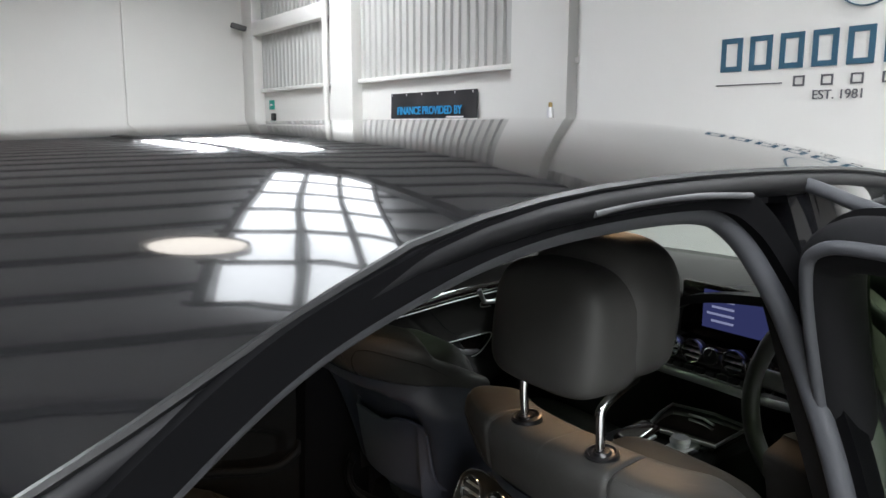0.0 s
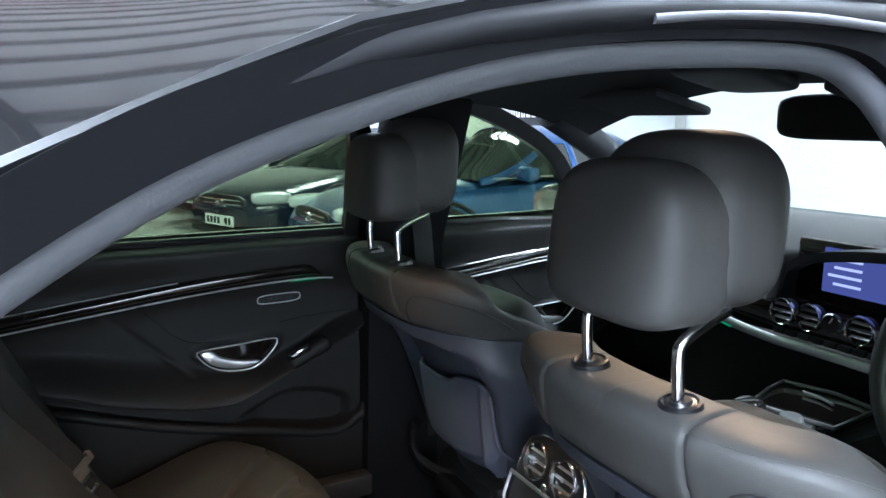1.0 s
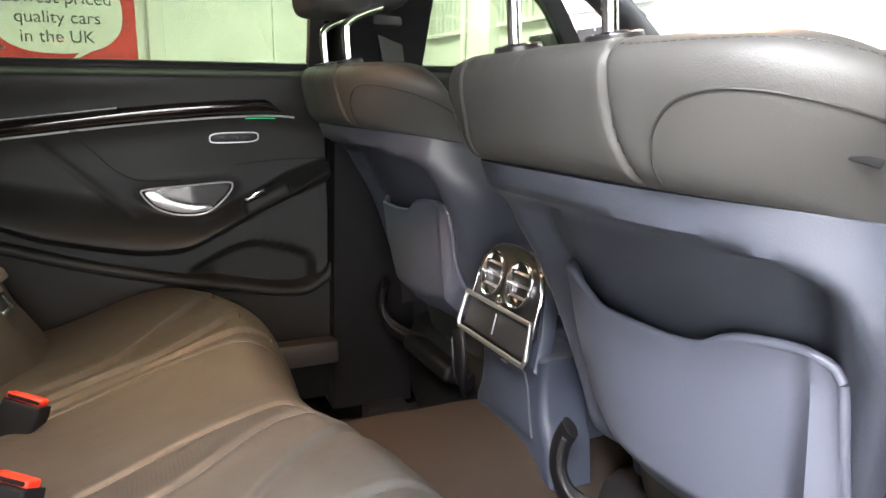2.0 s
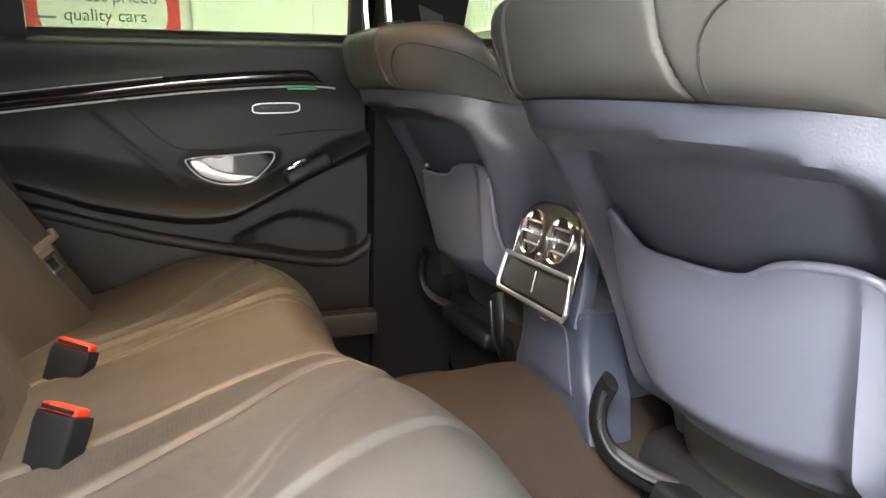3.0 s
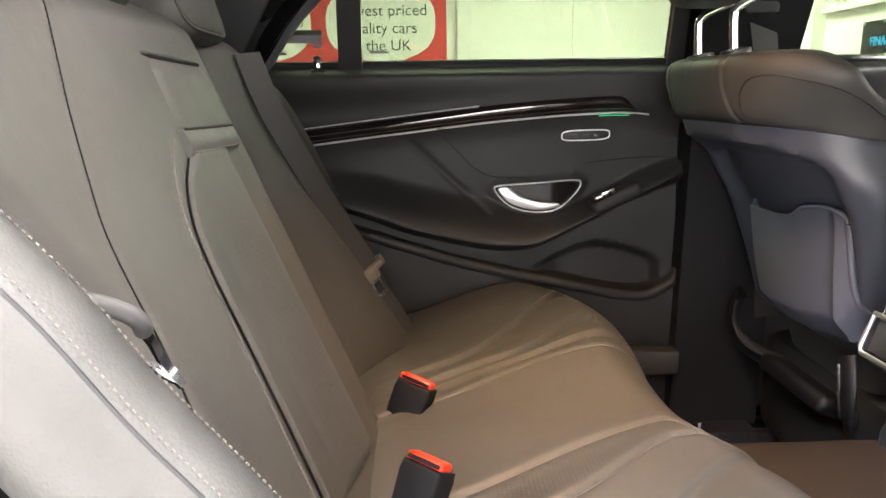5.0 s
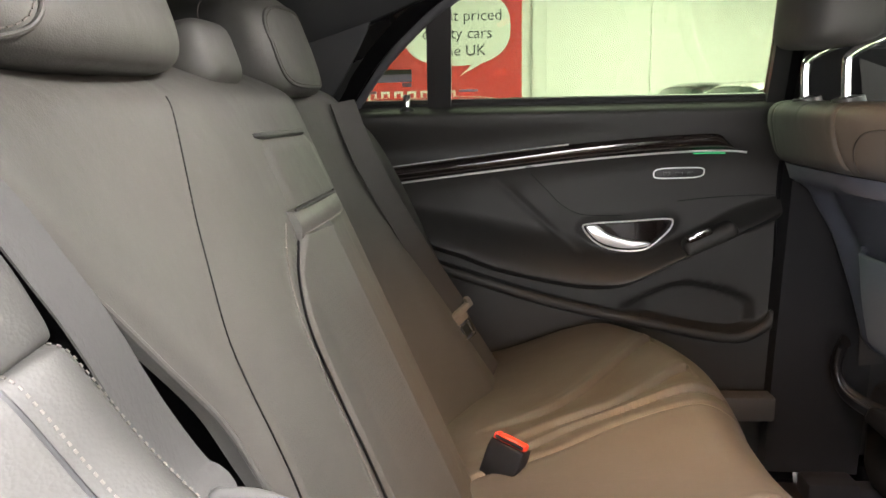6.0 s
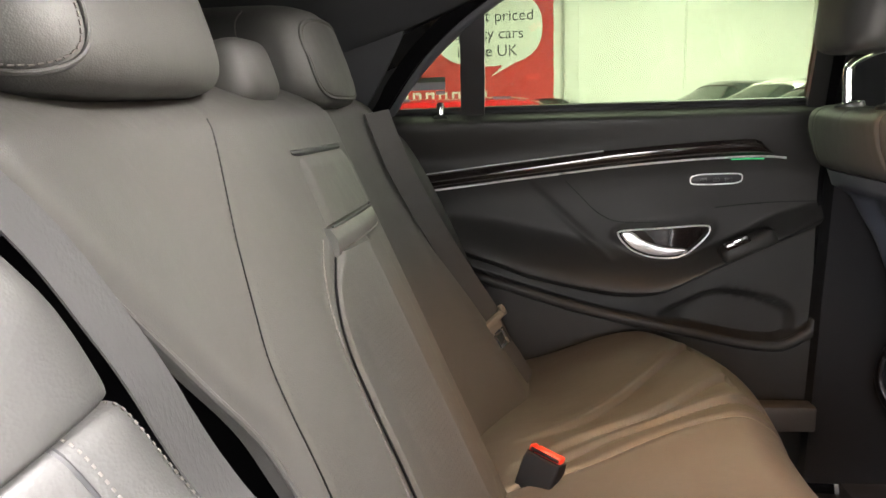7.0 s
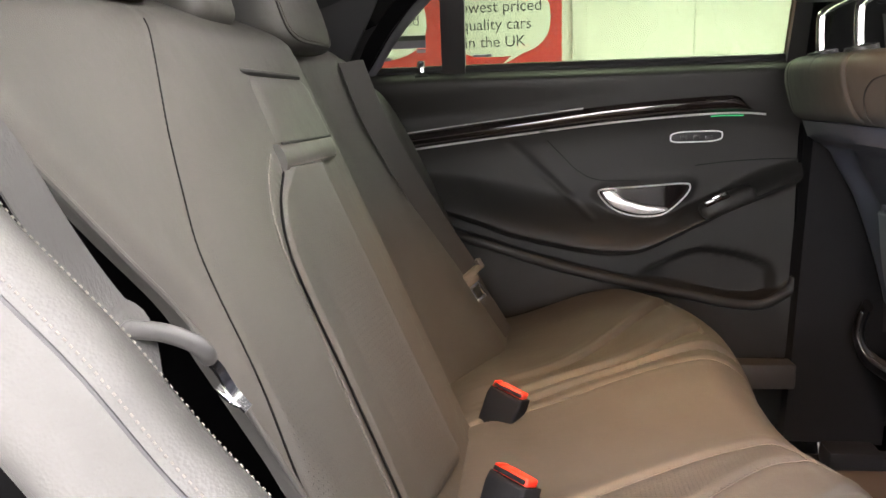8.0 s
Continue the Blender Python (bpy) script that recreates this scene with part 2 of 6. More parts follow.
def prism(outline, depth, m=None, r=0.0, seg=2):
    """A flat outline (x, y), pushed up by depth, with a rounded front edge."""
    bm = bmesh.new()
    f = bm.faces.new([bm.verts.new((x, y, 0)) for x, y in outline])
    res = bmesh.ops.extrude_face_region(bm, geom=[f])
    top = [v for v in res["geom"] if isinstance(v, bmesh.types.BMVert)]
    bmesh.ops.translate(bm, verts=top, vec=(0, 0, depth))
    bmesh.ops.recalc_face_normals(bm, faces=bm.faces)
    if r > 0:
        edges = [e for e in bm.edges if all(v in top for v in e.verts)]
        bmesh.ops.bevel(bm, geom=edges, offset=r, segments=seg, profile=0.5, affect="EDGES")
    bm.verts.index_update()
    vf = [tuple(v.co) for v in bm.verts], [tuple(v.index for v in q.verts) for q in bm.faces]
    bm.free()
    return move(vf, m) if m else vf


def lathe(profile, n=32, m=None):
    verts = [(r * math.cos(2 * math.pi * i / n), r * math.sin(2 * math.pi * i / n), z) for i in range(n) for r, z in profile]
    k = len(profile)
    faces = [(i * k + j, ((i + 1) % n) * k + j, ((i + 1) % n) * k + j + 1, i * k + j + 1) for i in range(n) for j in range(k - 1)]
    return move((verts, faces), m) if m else (verts, faces)


def curve1(table):
    xs, ys = [a for a, _ in table], [b for _, b in table]

    def at(x):
        x = min(max(x, xs[0]), xs[-1])
        i = min(max(int(np.searchsorted(xs, x)) - 1, 0), len(xs) - 2)
        x0, x1 = xs[i], xs[i + 1]
        s = (x - x0) / (x1 - x0)
        m0 = (ys[i + 1] - ys[max(i - 1, 0)]) / (x1 - xs[max(i - 1, 0)])
        m1 = (ys[min(i + 2, len(xs) - 1)] - ys[i]) / (xs[min(i + 2, len(xs) - 1)] - x0)
        h = x1 - x0
        return ((2 * s ** 3 - 3 * s * s + 1) * ys[i] + (s ** 3 - 2 * s * s + s) * h * m0 + (3 * s * s - 2 * s ** 3) * ys[i + 1] + (s ** 3 - s * s) * h * m1)
    return at


def step(a, b, x):
    s = min(max((x - a) / (b - a), 0.0), 1.0)
    return s * s * (3 - 2 * s)


def bell(x, w):
    return math.exp(-(x / w) ** 2)


def stitches(points, pitch=0.0055, length=0.0034, r=0.0008):
    """A row of short thread stitches along a path of points."""
    pts = [Vector(p) for p in points]
    total, made = 0.0, []
    for a, e in zip(pts, pts[1:]):
        d = (e - a).length
        while total < d:
            s = a + (e - a) * (total / d)
            q = s + (e - a).normalized() * length
            mid_ = (s + q) / 2
            made.append(sweep([s, mid_, q], ring(r, 5)))
            total += pitch
        total -= d
    return join(*made)


def span(a, b, n):
    return [a + (b - a) * i / n for i in range(n + 1)]


def words(name, text, size, m, material, parent, label="", align="LEFT", depth=0.004, bold=0.0):
    cu = bpy.data.curves.new(name, "FONT")
    cu.body, cu.size, cu.align_x, cu.extrude, cu.offset = text, size, align, depth, bold
    ob = new(name, cu)
    dg = bpy.context.evaluated_depsgraph_get()
    me = bpy.data.meshes.new_from_object(ob.evaluated_get(dg))
    bpy.data.objects.remove(ob)
    me.name = name
    me.materials.clear()
    me.materials.append(material)
    me.transform(m)
    return under(new(name, me), parent, label)


# ---- the hall ----
WALL_Y, WALL_X = 16.0, 6.35
HALL_X0, HALL_Y0, HALL_Z = -11.0, -8.0, 5.6
floor = tagged(part("floor", box(HALL_X0, WALL_X + 0.3, HALL_Y0, WALL_Y + 0.3, GROUND - 0.2, GROUND), FLOOR), "pale grey polished showroom floor", "floor", kind="structure")
tagged(part("wall_left", box(HALL_X0, WALL_X, WALL_Y, WALL_Y + 0.3, GROUND, HALL_Z), WALL), "plain white painted showroom wall", "wall", kind="structure")
tagged(part("wall_front", box(WALL_X, WALL_X + 0.3, HALL_Y0, WALL_Y, GROUND, HALL_Z), WALL), "white wall below pale metal cladding", "wall", kind="structure")
tagged(part("wall_back", box(HALL_X0 - 0.3, HALL_X0, HALL_Y0, WALL_Y, GROUND, HALL_Z), WALL_GREY), "plain grey painted wall", "wall", kind="structure")
# unseen wall and window, added to brighten the cabin through the open door
WX0, WX1, WZ0, WZ1 = -6.9, 5.9, 0.35, 2.95
wr = [(HALL_X0, WX0, GROUND, HALL_Z), (WX1, WALL_X, GROUND, HALL_Z), (WX0, WX1, GROUND, WZ0), (WX0, WX1, WZ1, HALL_Z)]
tagged(part("wall_right", join(*[box(x0, x1, HALL_Y0 - 0.3, HALL_Y0, z0, z1) for x0, x1, z0, z1 in wr]), WALL), "plain white unseen wall around the added window", "wall", kind="structure")
win = tagged(part("window_1", join(*[box(x - 0.03, x + 0.03, HALL_Y0 - 0.2, HALL_Y0 - 0.1, WZ0, WZ1) for x in span(WX0, WX1, 6)], box(WX0, WX1, HALL_Y0 - 0.2, HALL_Y0 - 0.1, WZ0, WZ0 + 0.06), box(WX0, WX1, HALL_Y0 - 0.2, HALL_Y0 - 0.1, WZ1 - 0.06, WZ1)), STEEL), "long unseen window with grey steel framing, added for fill light", "window", kind="structure")
for x0, x1 in zip(span(WX0, WX1, 6), span(WX0, WX1, 6)[1:]):
    under(part("pane", box(x0 + 0.03, x1 - 0.03, HALL_Y0 - 0.155, HALL_Y0 - 0.145, WZ0 + 0.06, WZ1 - 0.06), CLEAR, smooth=False), win).visible_shadow = False
tagged(part("ceiling", box(HALL_X0 - 0.3, WALL_X + 0.3, HALL_Y0 - 0.3, WALL_Y + 0.3, HALL_Z + 0.1, HALL_Z + 0.3), ROOFDECK), "dark metal roof deck of the hall", "ceiling", kind="structure")

# ---- the car: shell ----
car = thing("black_saloon_car", "glossy black four-door saloon car with an open rear door", "car")
crest = curve1([(-1.2, 1.26), (-0.7, 1.36), (-0.2, 1.415), (0.2, 1.438), (0.6, 1.450), (0.9, 1.450), (1.2, 1.418), (1.45, 1.35)])
edge_z = curve1([(-1.2, 1.00), (-0.6, 1.09), (-0.2, 1.19), (0.05, 1.282), (0.17, 1.334), (0.25, 1.366), (0.33, 1.383), (0.42, 1.394), (0.60, 1.400), (0.85, 1.392), (1.1, 1.345), (1.45, 1.20)])
edge_y = curve1([(-1.2, 0.66), (-0.6, 0.64), (-0.2, 0.60), (0.05, 0.565), (0.26, 0.542), (0.48, 0.535), (0.8, 0.535), (1.1, 0.56), (1.45, 0.63)])


def roof_at(x, s, drop=0.0):
    e, c, w = edge_z(x), crest(x), edge_y(x)
    return (x, YC + s * w, e + (c - e) * (1 - abs(s) ** 2.1) - drop)


part("roof", sheet(lambda x, s: roof_at(x, s), span(-1.0, 1.22, 70), span(-1, 1, 40), (0, 0, -0.012)), PAINT, car, "glossy black roof")
part("headliner", sheet(lambda x, s: roof_at(x, s * 0.955, 0.040), span(-0.55, 1.20, 50), span(-1, 1, 30), (0, 0, 0.008)), FABRIC, car, "dark cloth headliner")

# side frames: black rail under the roof edge, rubber seal round the door opening
for side in (1, -1):
    rail = [(x, YC + side * (edge_y(x) - 0.004), edge_z(x) - 0.014) for x in span(-0.9, 1.40, 40)]
    part("roof_rail", sweep([Vector(p) for p in rail], ring(0.016, 12, 0.012)), TRIM_SATIN, car)
    drip = [(x, YC + side * (edge_y(x) + 0.003), edge_z(x) - 0.001) for x in span(-0.9, 1.40, 40)]
    part("drip_moulding", sweep([Vector(p) for p in drip], ring(0.0035, 6)), TRIM_BLACK, car)


def side_y(z):
    """Half width of the cabin's side at a height."""
    return 0.655 - 0.40 * max(0.0, z - 1.06)


def opening(side, grow=0.0):
    pts = [(0.675, 0.40), (0.672, 0.75), (0.668, 1.00), (0.666, 1.115), (0.658, 1.24), (0.640, 1.30), (0.610, 1.345), (0.560, 1.364), (0.43, 1.362), (0.33, 1.350), (0.245, 1.328),
           (0.170, 1.301), (0.10, 1.262), (0.040, 1.220), (-0.03, 1.155), (-0.09, 1.075), (-0.13, 0.98), (-0.10, 0.82), (0.0, 0.66), (0.10, 0.50), (0.16, 0.40)]
    out = []
    for x, z in pts:
        out.append((x, YC + side * (side_y(z) - 0.015 + grow), z))
    return out


for side in (1, -1):
    path = smooth_path(opening(side, 0.022 if side > 0 else 0.0), 6)
    part("door_seal", sweep(path, ring(0.0105, 12, 0.0115), up=(0, side, 0)), SEAL_DARK, car, "grey rubber door seal")
    path = smooth_path(opening(side, 0.012), 6)
    part("door_aperture", sweep(path, [(-0.030 * side, -0.012), (-0.004 * side, -0.012), (-0.004 * side, 0.010), (-0.030 * side, 0.010)], up=(0, side, 0)), JAMB_SHADE, car)
    # pillars with their cloth or plastic covers
    bp = [Vector((0.778 - 0.03 * (1 - s), YC + side * (side_y(0.40 + 0.97 * s) - 0.030), 0.40 + 0.97 * s)) for s in span(0, 1, 16)]
    part("middle_pillar", sweep(bp, [(-0.085, -0.025), (-0.06, -0.045), (0.06, -0.045), (0.085, -0.025), (0.085, 0.03), (-0.085, 0.03)], up=(0, -side, 0)), PAINT if side < 0 else FOOT, car, "dark middle pillar")
    fp = smooth_path([(1.10, YC + side * 0.545, 1.335), (1.30, YC + side * 0.60, 1.24), (1.52, YC + side * 0.665, 1.10), (1.66, YC + side * 0.69, 1.00)], 6)
    part("front_pillar", sweep(fp, ring(0.040, 12, 0.034)), FABRIC, car, "dark cloth windscreen pillar")
    cp = lambda u, v: (-0.16 - 0.54 * u + 0.13 * v * (1 - u), YC + side * (0.625 - 0.10 * v), 1.05 + (edge_z(-0.16 - 0.54 * u + 0.13 * v) - 1.08) * v)
    part("rear_pillar", sheet(cp, span(0, 1, 12), span(0, 1, 12), (0, -side * 0.012, 0)), FABRIC, car, "dark rear pillar cover")
    foot = curve1([(-0.95, 1.04), (-0.16, 1.04), (-0.12, 1.05), (-0.08, 1.095), (-0.02, 1.17), (0.05, 1.235), (0.11, 1.277)])
    op = lambda u, v: (-0.95 + 1.06 * u, YC + side * ((1 - v) * (0.66 - 0.40 * max(0, foot(-0.95 + 1.06 * u) - 1.06)) + v * edge_y(-0.95 + 1.06 * u) + 0.006 * math.sin(math.pi * v)), (1 - v) * foot(-0.95 + 1.06 * u) + v * (edge_z(-0.95 + 1.06 * u) - 0.002))
    part("quarter_panel", sheet(op, span(0, 1, 36), span(0, 1, 8), (0, -side * 0.012, 0)), PAINT, car, "glossy black rear quarter")

part("frame_lip", sweep(smooth_path([(0.410, -0.521, 1.375), (0.46, -0.520, 1.380), (0.53, -0.520, 1.382), (0.605, -0.522, 1.379)], 6), ring(0.0030, 10)), mat("dull_metal_lip", (0.075, 0.075, 0.08), 0.45, metal=0.2), car, "dull metal lip over the door opening")

# padded seals of the front door frame behind the middle pillar
for r, a, e in ((0.007, (0.70, -0.490, 1.392), (0.715, -0.612, 1.342)), (0.012, (0.71, -0.482, 1.352), (0.725, -0.612, 1.276)), (0.008, (0.72, -0.500, 1.318), (0.730, -0.622, 1.226))):
    mid_p = tuple((p + q) / 2 + d for p, q, d in zip(a, e, (0, 0, 0.006)))
    low_p = (e[0] + 0.02, e[1] - 0.06, e[2] - 0.12)
    part("frame_seal", tube([a, mid_p, e, low_p], r, 12, 6), SEAL_DARK, car)

# windscreen, rear window, floor pan
ws = lambda u, v: (1.20 + 0.47 * v - 0.06 * (2 * u - 1) ** 2, YC + (2 * u - 1) * (0.55 + 0.12 * v), 1.385 - 0.035 * (2 * u - 1) ** 2 - 0.305 * v)
screen_pane = part("windscreen", sheet(ws, span(0, 1, 16), span(0, 1, 10), (0.004, 0, 0.003)), CLEAR, car, "clear windscreen glass")
screen_pane.visible_shadow = False
rw = lambda u, v: (-0.62 - 0.55 * v, YC + (2 * u - 1) * (0.56 + 0.05 * v), crest(-0.62) - 0.02 - 0.03 * (2 * u - 1) ** 2 - 0.30 * v)
rear_pane = part("rear_window", sheet(rw, span(0, 1, 12), span(0, 1, 8), (-0.004, 0, 0.004)), GLASS, car)
rear_pane.visible_shadow = False
part("floor_carpet", sheet(lambda x, y: (x, YC + y, 0.345 + 0.272 * math.exp(-((y - 0.01) / 0.20) ** 4) * step(0.2, 0.5, x + 0.4) + 0.0015 * math.sin(60 * x) * math.sin(55 * y)), span(0.0, 1.75, 60), span(-0.66, 0.66, 60), (0, 0, -0.03)), CARPET, car, "dark brown cabin carpet")
part("parcel_shelf", box(-0.72, -0.10, YC - 0.62, YC + 0.62, 1.045, 1.065, 0.006), FABRIC, car, "dark cloth parcel shelf")


# outer skin: bonnet, boot, sides
def shell_loft(stations, n=40, e=0.42):
    """Closed body volume through stations (x, half width, bottom, top)."""
    verts, faces = [], []
    for x, w, z0, z1 in stations:
        zc, h = (z0 + z1) / 2, (z1 - z0) / 2
        for k in range(n):
            a = 2 * math.pi * k / n
            verts.append((x, YC + w * power(math.cos(a), e), zc + h * power(math.sin(a), e * 0.9)))
    for i in range(len(stations) - 1):
        for k in range(n):
            faces.append((i * n + k, (i + 1) * n + k, (i + 1) * n + (k + 1) % n, i * n + (k + 1) % n))
    faces += [tuple(range(n)), tuple((len(stations) - 1) * n + k for k in reversed(range(n)))]
    return verts, faces


def bezel_stations(table, n):
    fs = [curve1([(r[0], r[k]) for r in table]) for k in (1, 2, 3)]
    return [(x, *[f(x) for f in fs]) for x in span(table[0][0], table[-1][0], n)]


part("bonnet", shell_loft(bezel_stations([(1.68, 0.90, 0.20, 1.00), (2.3, 0.93, 0.20, 0.955), (3.0, 0.90, 0.20, 0.86), (3.4, 0.80, 0.22, 0.74), (3.58, 0.62, 0.28, 0.60)], 24)), PAINT, car, "glossy black bonnet and front wings")
part("boot", shell_loft(bezel_stations([(-1.72, 0.66, 0.34, 0.86), (-1.6, 0.84, 0.26, 1.00), (-1.1, 0.92, 0.22, 1.06), (-0.62, 0.94, 0.22, 1.04), (-0.46, 0.94, 0.22, 1.02)], 20)), PAINT, car, "glossy black boot and rear wings")
for side in (1, -1):
    part("sill_panel", sheet(lambda x, v: (x, YC + side * (0.70 + 0.22 * math.sin(math.pi * 0.5 * v)), 0.42 - 0.22 * v), span(-0.3, 1.7, 10), span(0, 1, 6), (0, -side * 0.02, -0.01)), PAINT, car)


def make_wheel(x, side, y=0.93, r=0.34, parent=None, rim=SATIN):
    m = Matrix.Translation((x, YC + side * (y - 0.12), GROUND + r)) @ Matrix.Rotation(-side * math.pi / 2, 4, "X")
    tyre = part("wheel", lathe([(0.24, 0.0), (r - 0.03, -0.01), (r, 0.03), (r, 0.17), (r - 0.03, 0.21), (0.245, 0.20), (0.24, 0.0)], 40, m), TYRE, parent, "black tyre")
    discs = [lathe([(0.245, 0.20), (0.235, 0.205), (0.22, 0.17), (0.21, 0.10), (0.0, 0.10)], 40, m)]
    for k in range(5):
        a = 2 * math.pi * k / 5
        discs.append(move(prism([(0.0, -0.035), (0.225, -0.022), (0.225, 0.022), (0.0, 0.035)], 0.022, None, 0.006), m @ Matrix.Translation((0, 0, 0.165)) @ Matrix.Rotation(a, 4, "Z")))
    discs.append(move(lathe([(0.05, 0.165), (0.045, 0.195), (0.0, 0.2)], 20), m))
    part("rim", join(*discs), rim, tyre, "silver alloy rim")
    return tyre


TYRE = mat("tyre_rubber", (0.02, 0.02, 0.02), 0.8, bump=0.4, scale=120)
for wx in (-0.62, 2.62):
    for side in (1, -1):
        make_wheel(wx, side, 0.945, 0.345, car)


# ---- doors ----
arm_top = curve1([(-0.20, 0.885), (0.0, 0.880), (0.117, 0.868), (0.317, 0.822), (0.44, 0.806), (0.52, 0.826), (0.60, 0.868), (0.70, 0.90)])
arm_low = curve1([(-0.20, 0.870), (0.0, 0.842), (0.096, 0.815), (0.166, 0.788), (0.30, 0.757), (0.365, 0.751), (0.41, 0.757), (0.46, 0.780), (0.589, 0.843), (0.70, 0.885)])
strip_z = curve1([(-0.20, 0.860), (0.0, 0.805), (0.102, 0.772), (0.268, 0.719), (0.471, 0.672), (0.61, 0.648), (0.66, 0.672), (0.70, 0.73), (0.76, 0.95)])
trim_z = curve1([(-0.30, 0.925), (-0.03, 0.958), (0.178, 0.982), (0.364, 1.001), (0.55, 1.011), (0.62, 1.004), (0.76, 0.99)])
SILL = 1.083


pocket_top = curve1([(0.38, 0.700), (0.45, 0.730), (0.51, 0.752), (0.57, 0.746), (0.618, 0.730), (0.66, 0.705)])
HANDLE = [(0.330, 0.858), (0.341, 0.866), (0.41, 0.870), (0.478, 0.874), (0.491, 0.868), (0.482, 0.850), (0.452, 0.823), (0.425, 0.815), (0.385, 0.818), (0.352, 0.832)]


def inside(x, z, outline):
    """Distance to an outline, positive inside."""
    best, hit, n = 1.0, False, len(outline)
    for k in range(n):
        (ax, az), (bx, bz) = outline[k], outline[(k + 1) % n]
        dx, dz = bx - ax, bz - az
        s = min(max(((x - ax) * dx + (z - az) * dz) / (dx * dx + dz * dz), 0), 1)
        best = min(best, math.hypot(x - ax - s * dx, z - az - s * dz))
        if (az > z) != (bz > z) and x < ax + (z - az) * dx / dz:
            hit = not hit
    return best if hit else -best


@functools.lru_cache(maxsize=None)
def card(x, z):
    """How far the inner face of a door stands inwards of its flat."""
    b = 0.0
    b += 0.022 * step(SILL - 0.10, SILL - 0.02, z) - 0.030 * step(SILL - 0.022, SILL + 0.004, z) ** 2
    b += 0.012 * bell(z - trim_z(x), 0.03)
    t, l = arm_top(x), arm_low(x)
    fade = step(-0.16, 0.10, x) * (1 - step(0.60, 0.70, x))
    up = 1 - step(l + 0.008, t + 0.026, z)
    down = step(l - 0.012, l + 0.010, z)
    b += 0.054 * up * down * (0.35 + 0.65 * fade)
    s = strip_z(x)
    b += 0.020 * (1 - step(s - 0.004, s + 0.016, z))
    b -= 0.024 * step(0.39, 0.46, x) * (1 - step(0.630, 0.655, x)) * step(s + 0.006, s + 0.018, z) * (1 - step(pocket_top(x) - 0.014, pocket_top(x) + 0.006, z))
    # creases of the leather
    for x0, z0, x1, z1 in ((0.167, 0.956, 0.318, 0.812),):
        d = abs((x - x0) * (z1 - z0) - (z - z0) * (x1 - x0)) / math.hypot(x1 - x0, z1 - z0)
        if min(z0, z1) < z < max(z0, z1):
            b -= 0.004 * bell(d, 0.005)
    if 0.28 < x < 0.54 and 0.76 < z < 0.92:
        q = inside(x, z, HANDLE)
        s = step(-0.016, -0.003, q)
        b = b * (1 - s) + 0.006 * s
        b -= 0.012 * step(-0.001, 0.004, q)
    return b


def row_z(x, v):
    """Heights of the card's rows: they follow the strip, the armrest and the trim."""
    s, l, t, w = strip_z(x), arm_low(x), arm_top(x), trim_z(x)
    s = min(s, l - 0.02)
    t = max(t + 0.02, l + 0.02)
    w = max(w, t + 0.02)
    knots = [0.42, s - 0.012, s + 0.014, l, t, w, SILL + 0.004]
    i = min(int(v), 5)
    f = v - i
    f = f * 0.55 + 0.45 * f * f * (3 - 2 * f)
    return knots[i] + (knots[i + 1] - knots[i]) * f


def loop2(points, n=6):
    return [(p.x, p.y) for p in smooth_path([(x, z, 0) for x, z in points], n, True)]


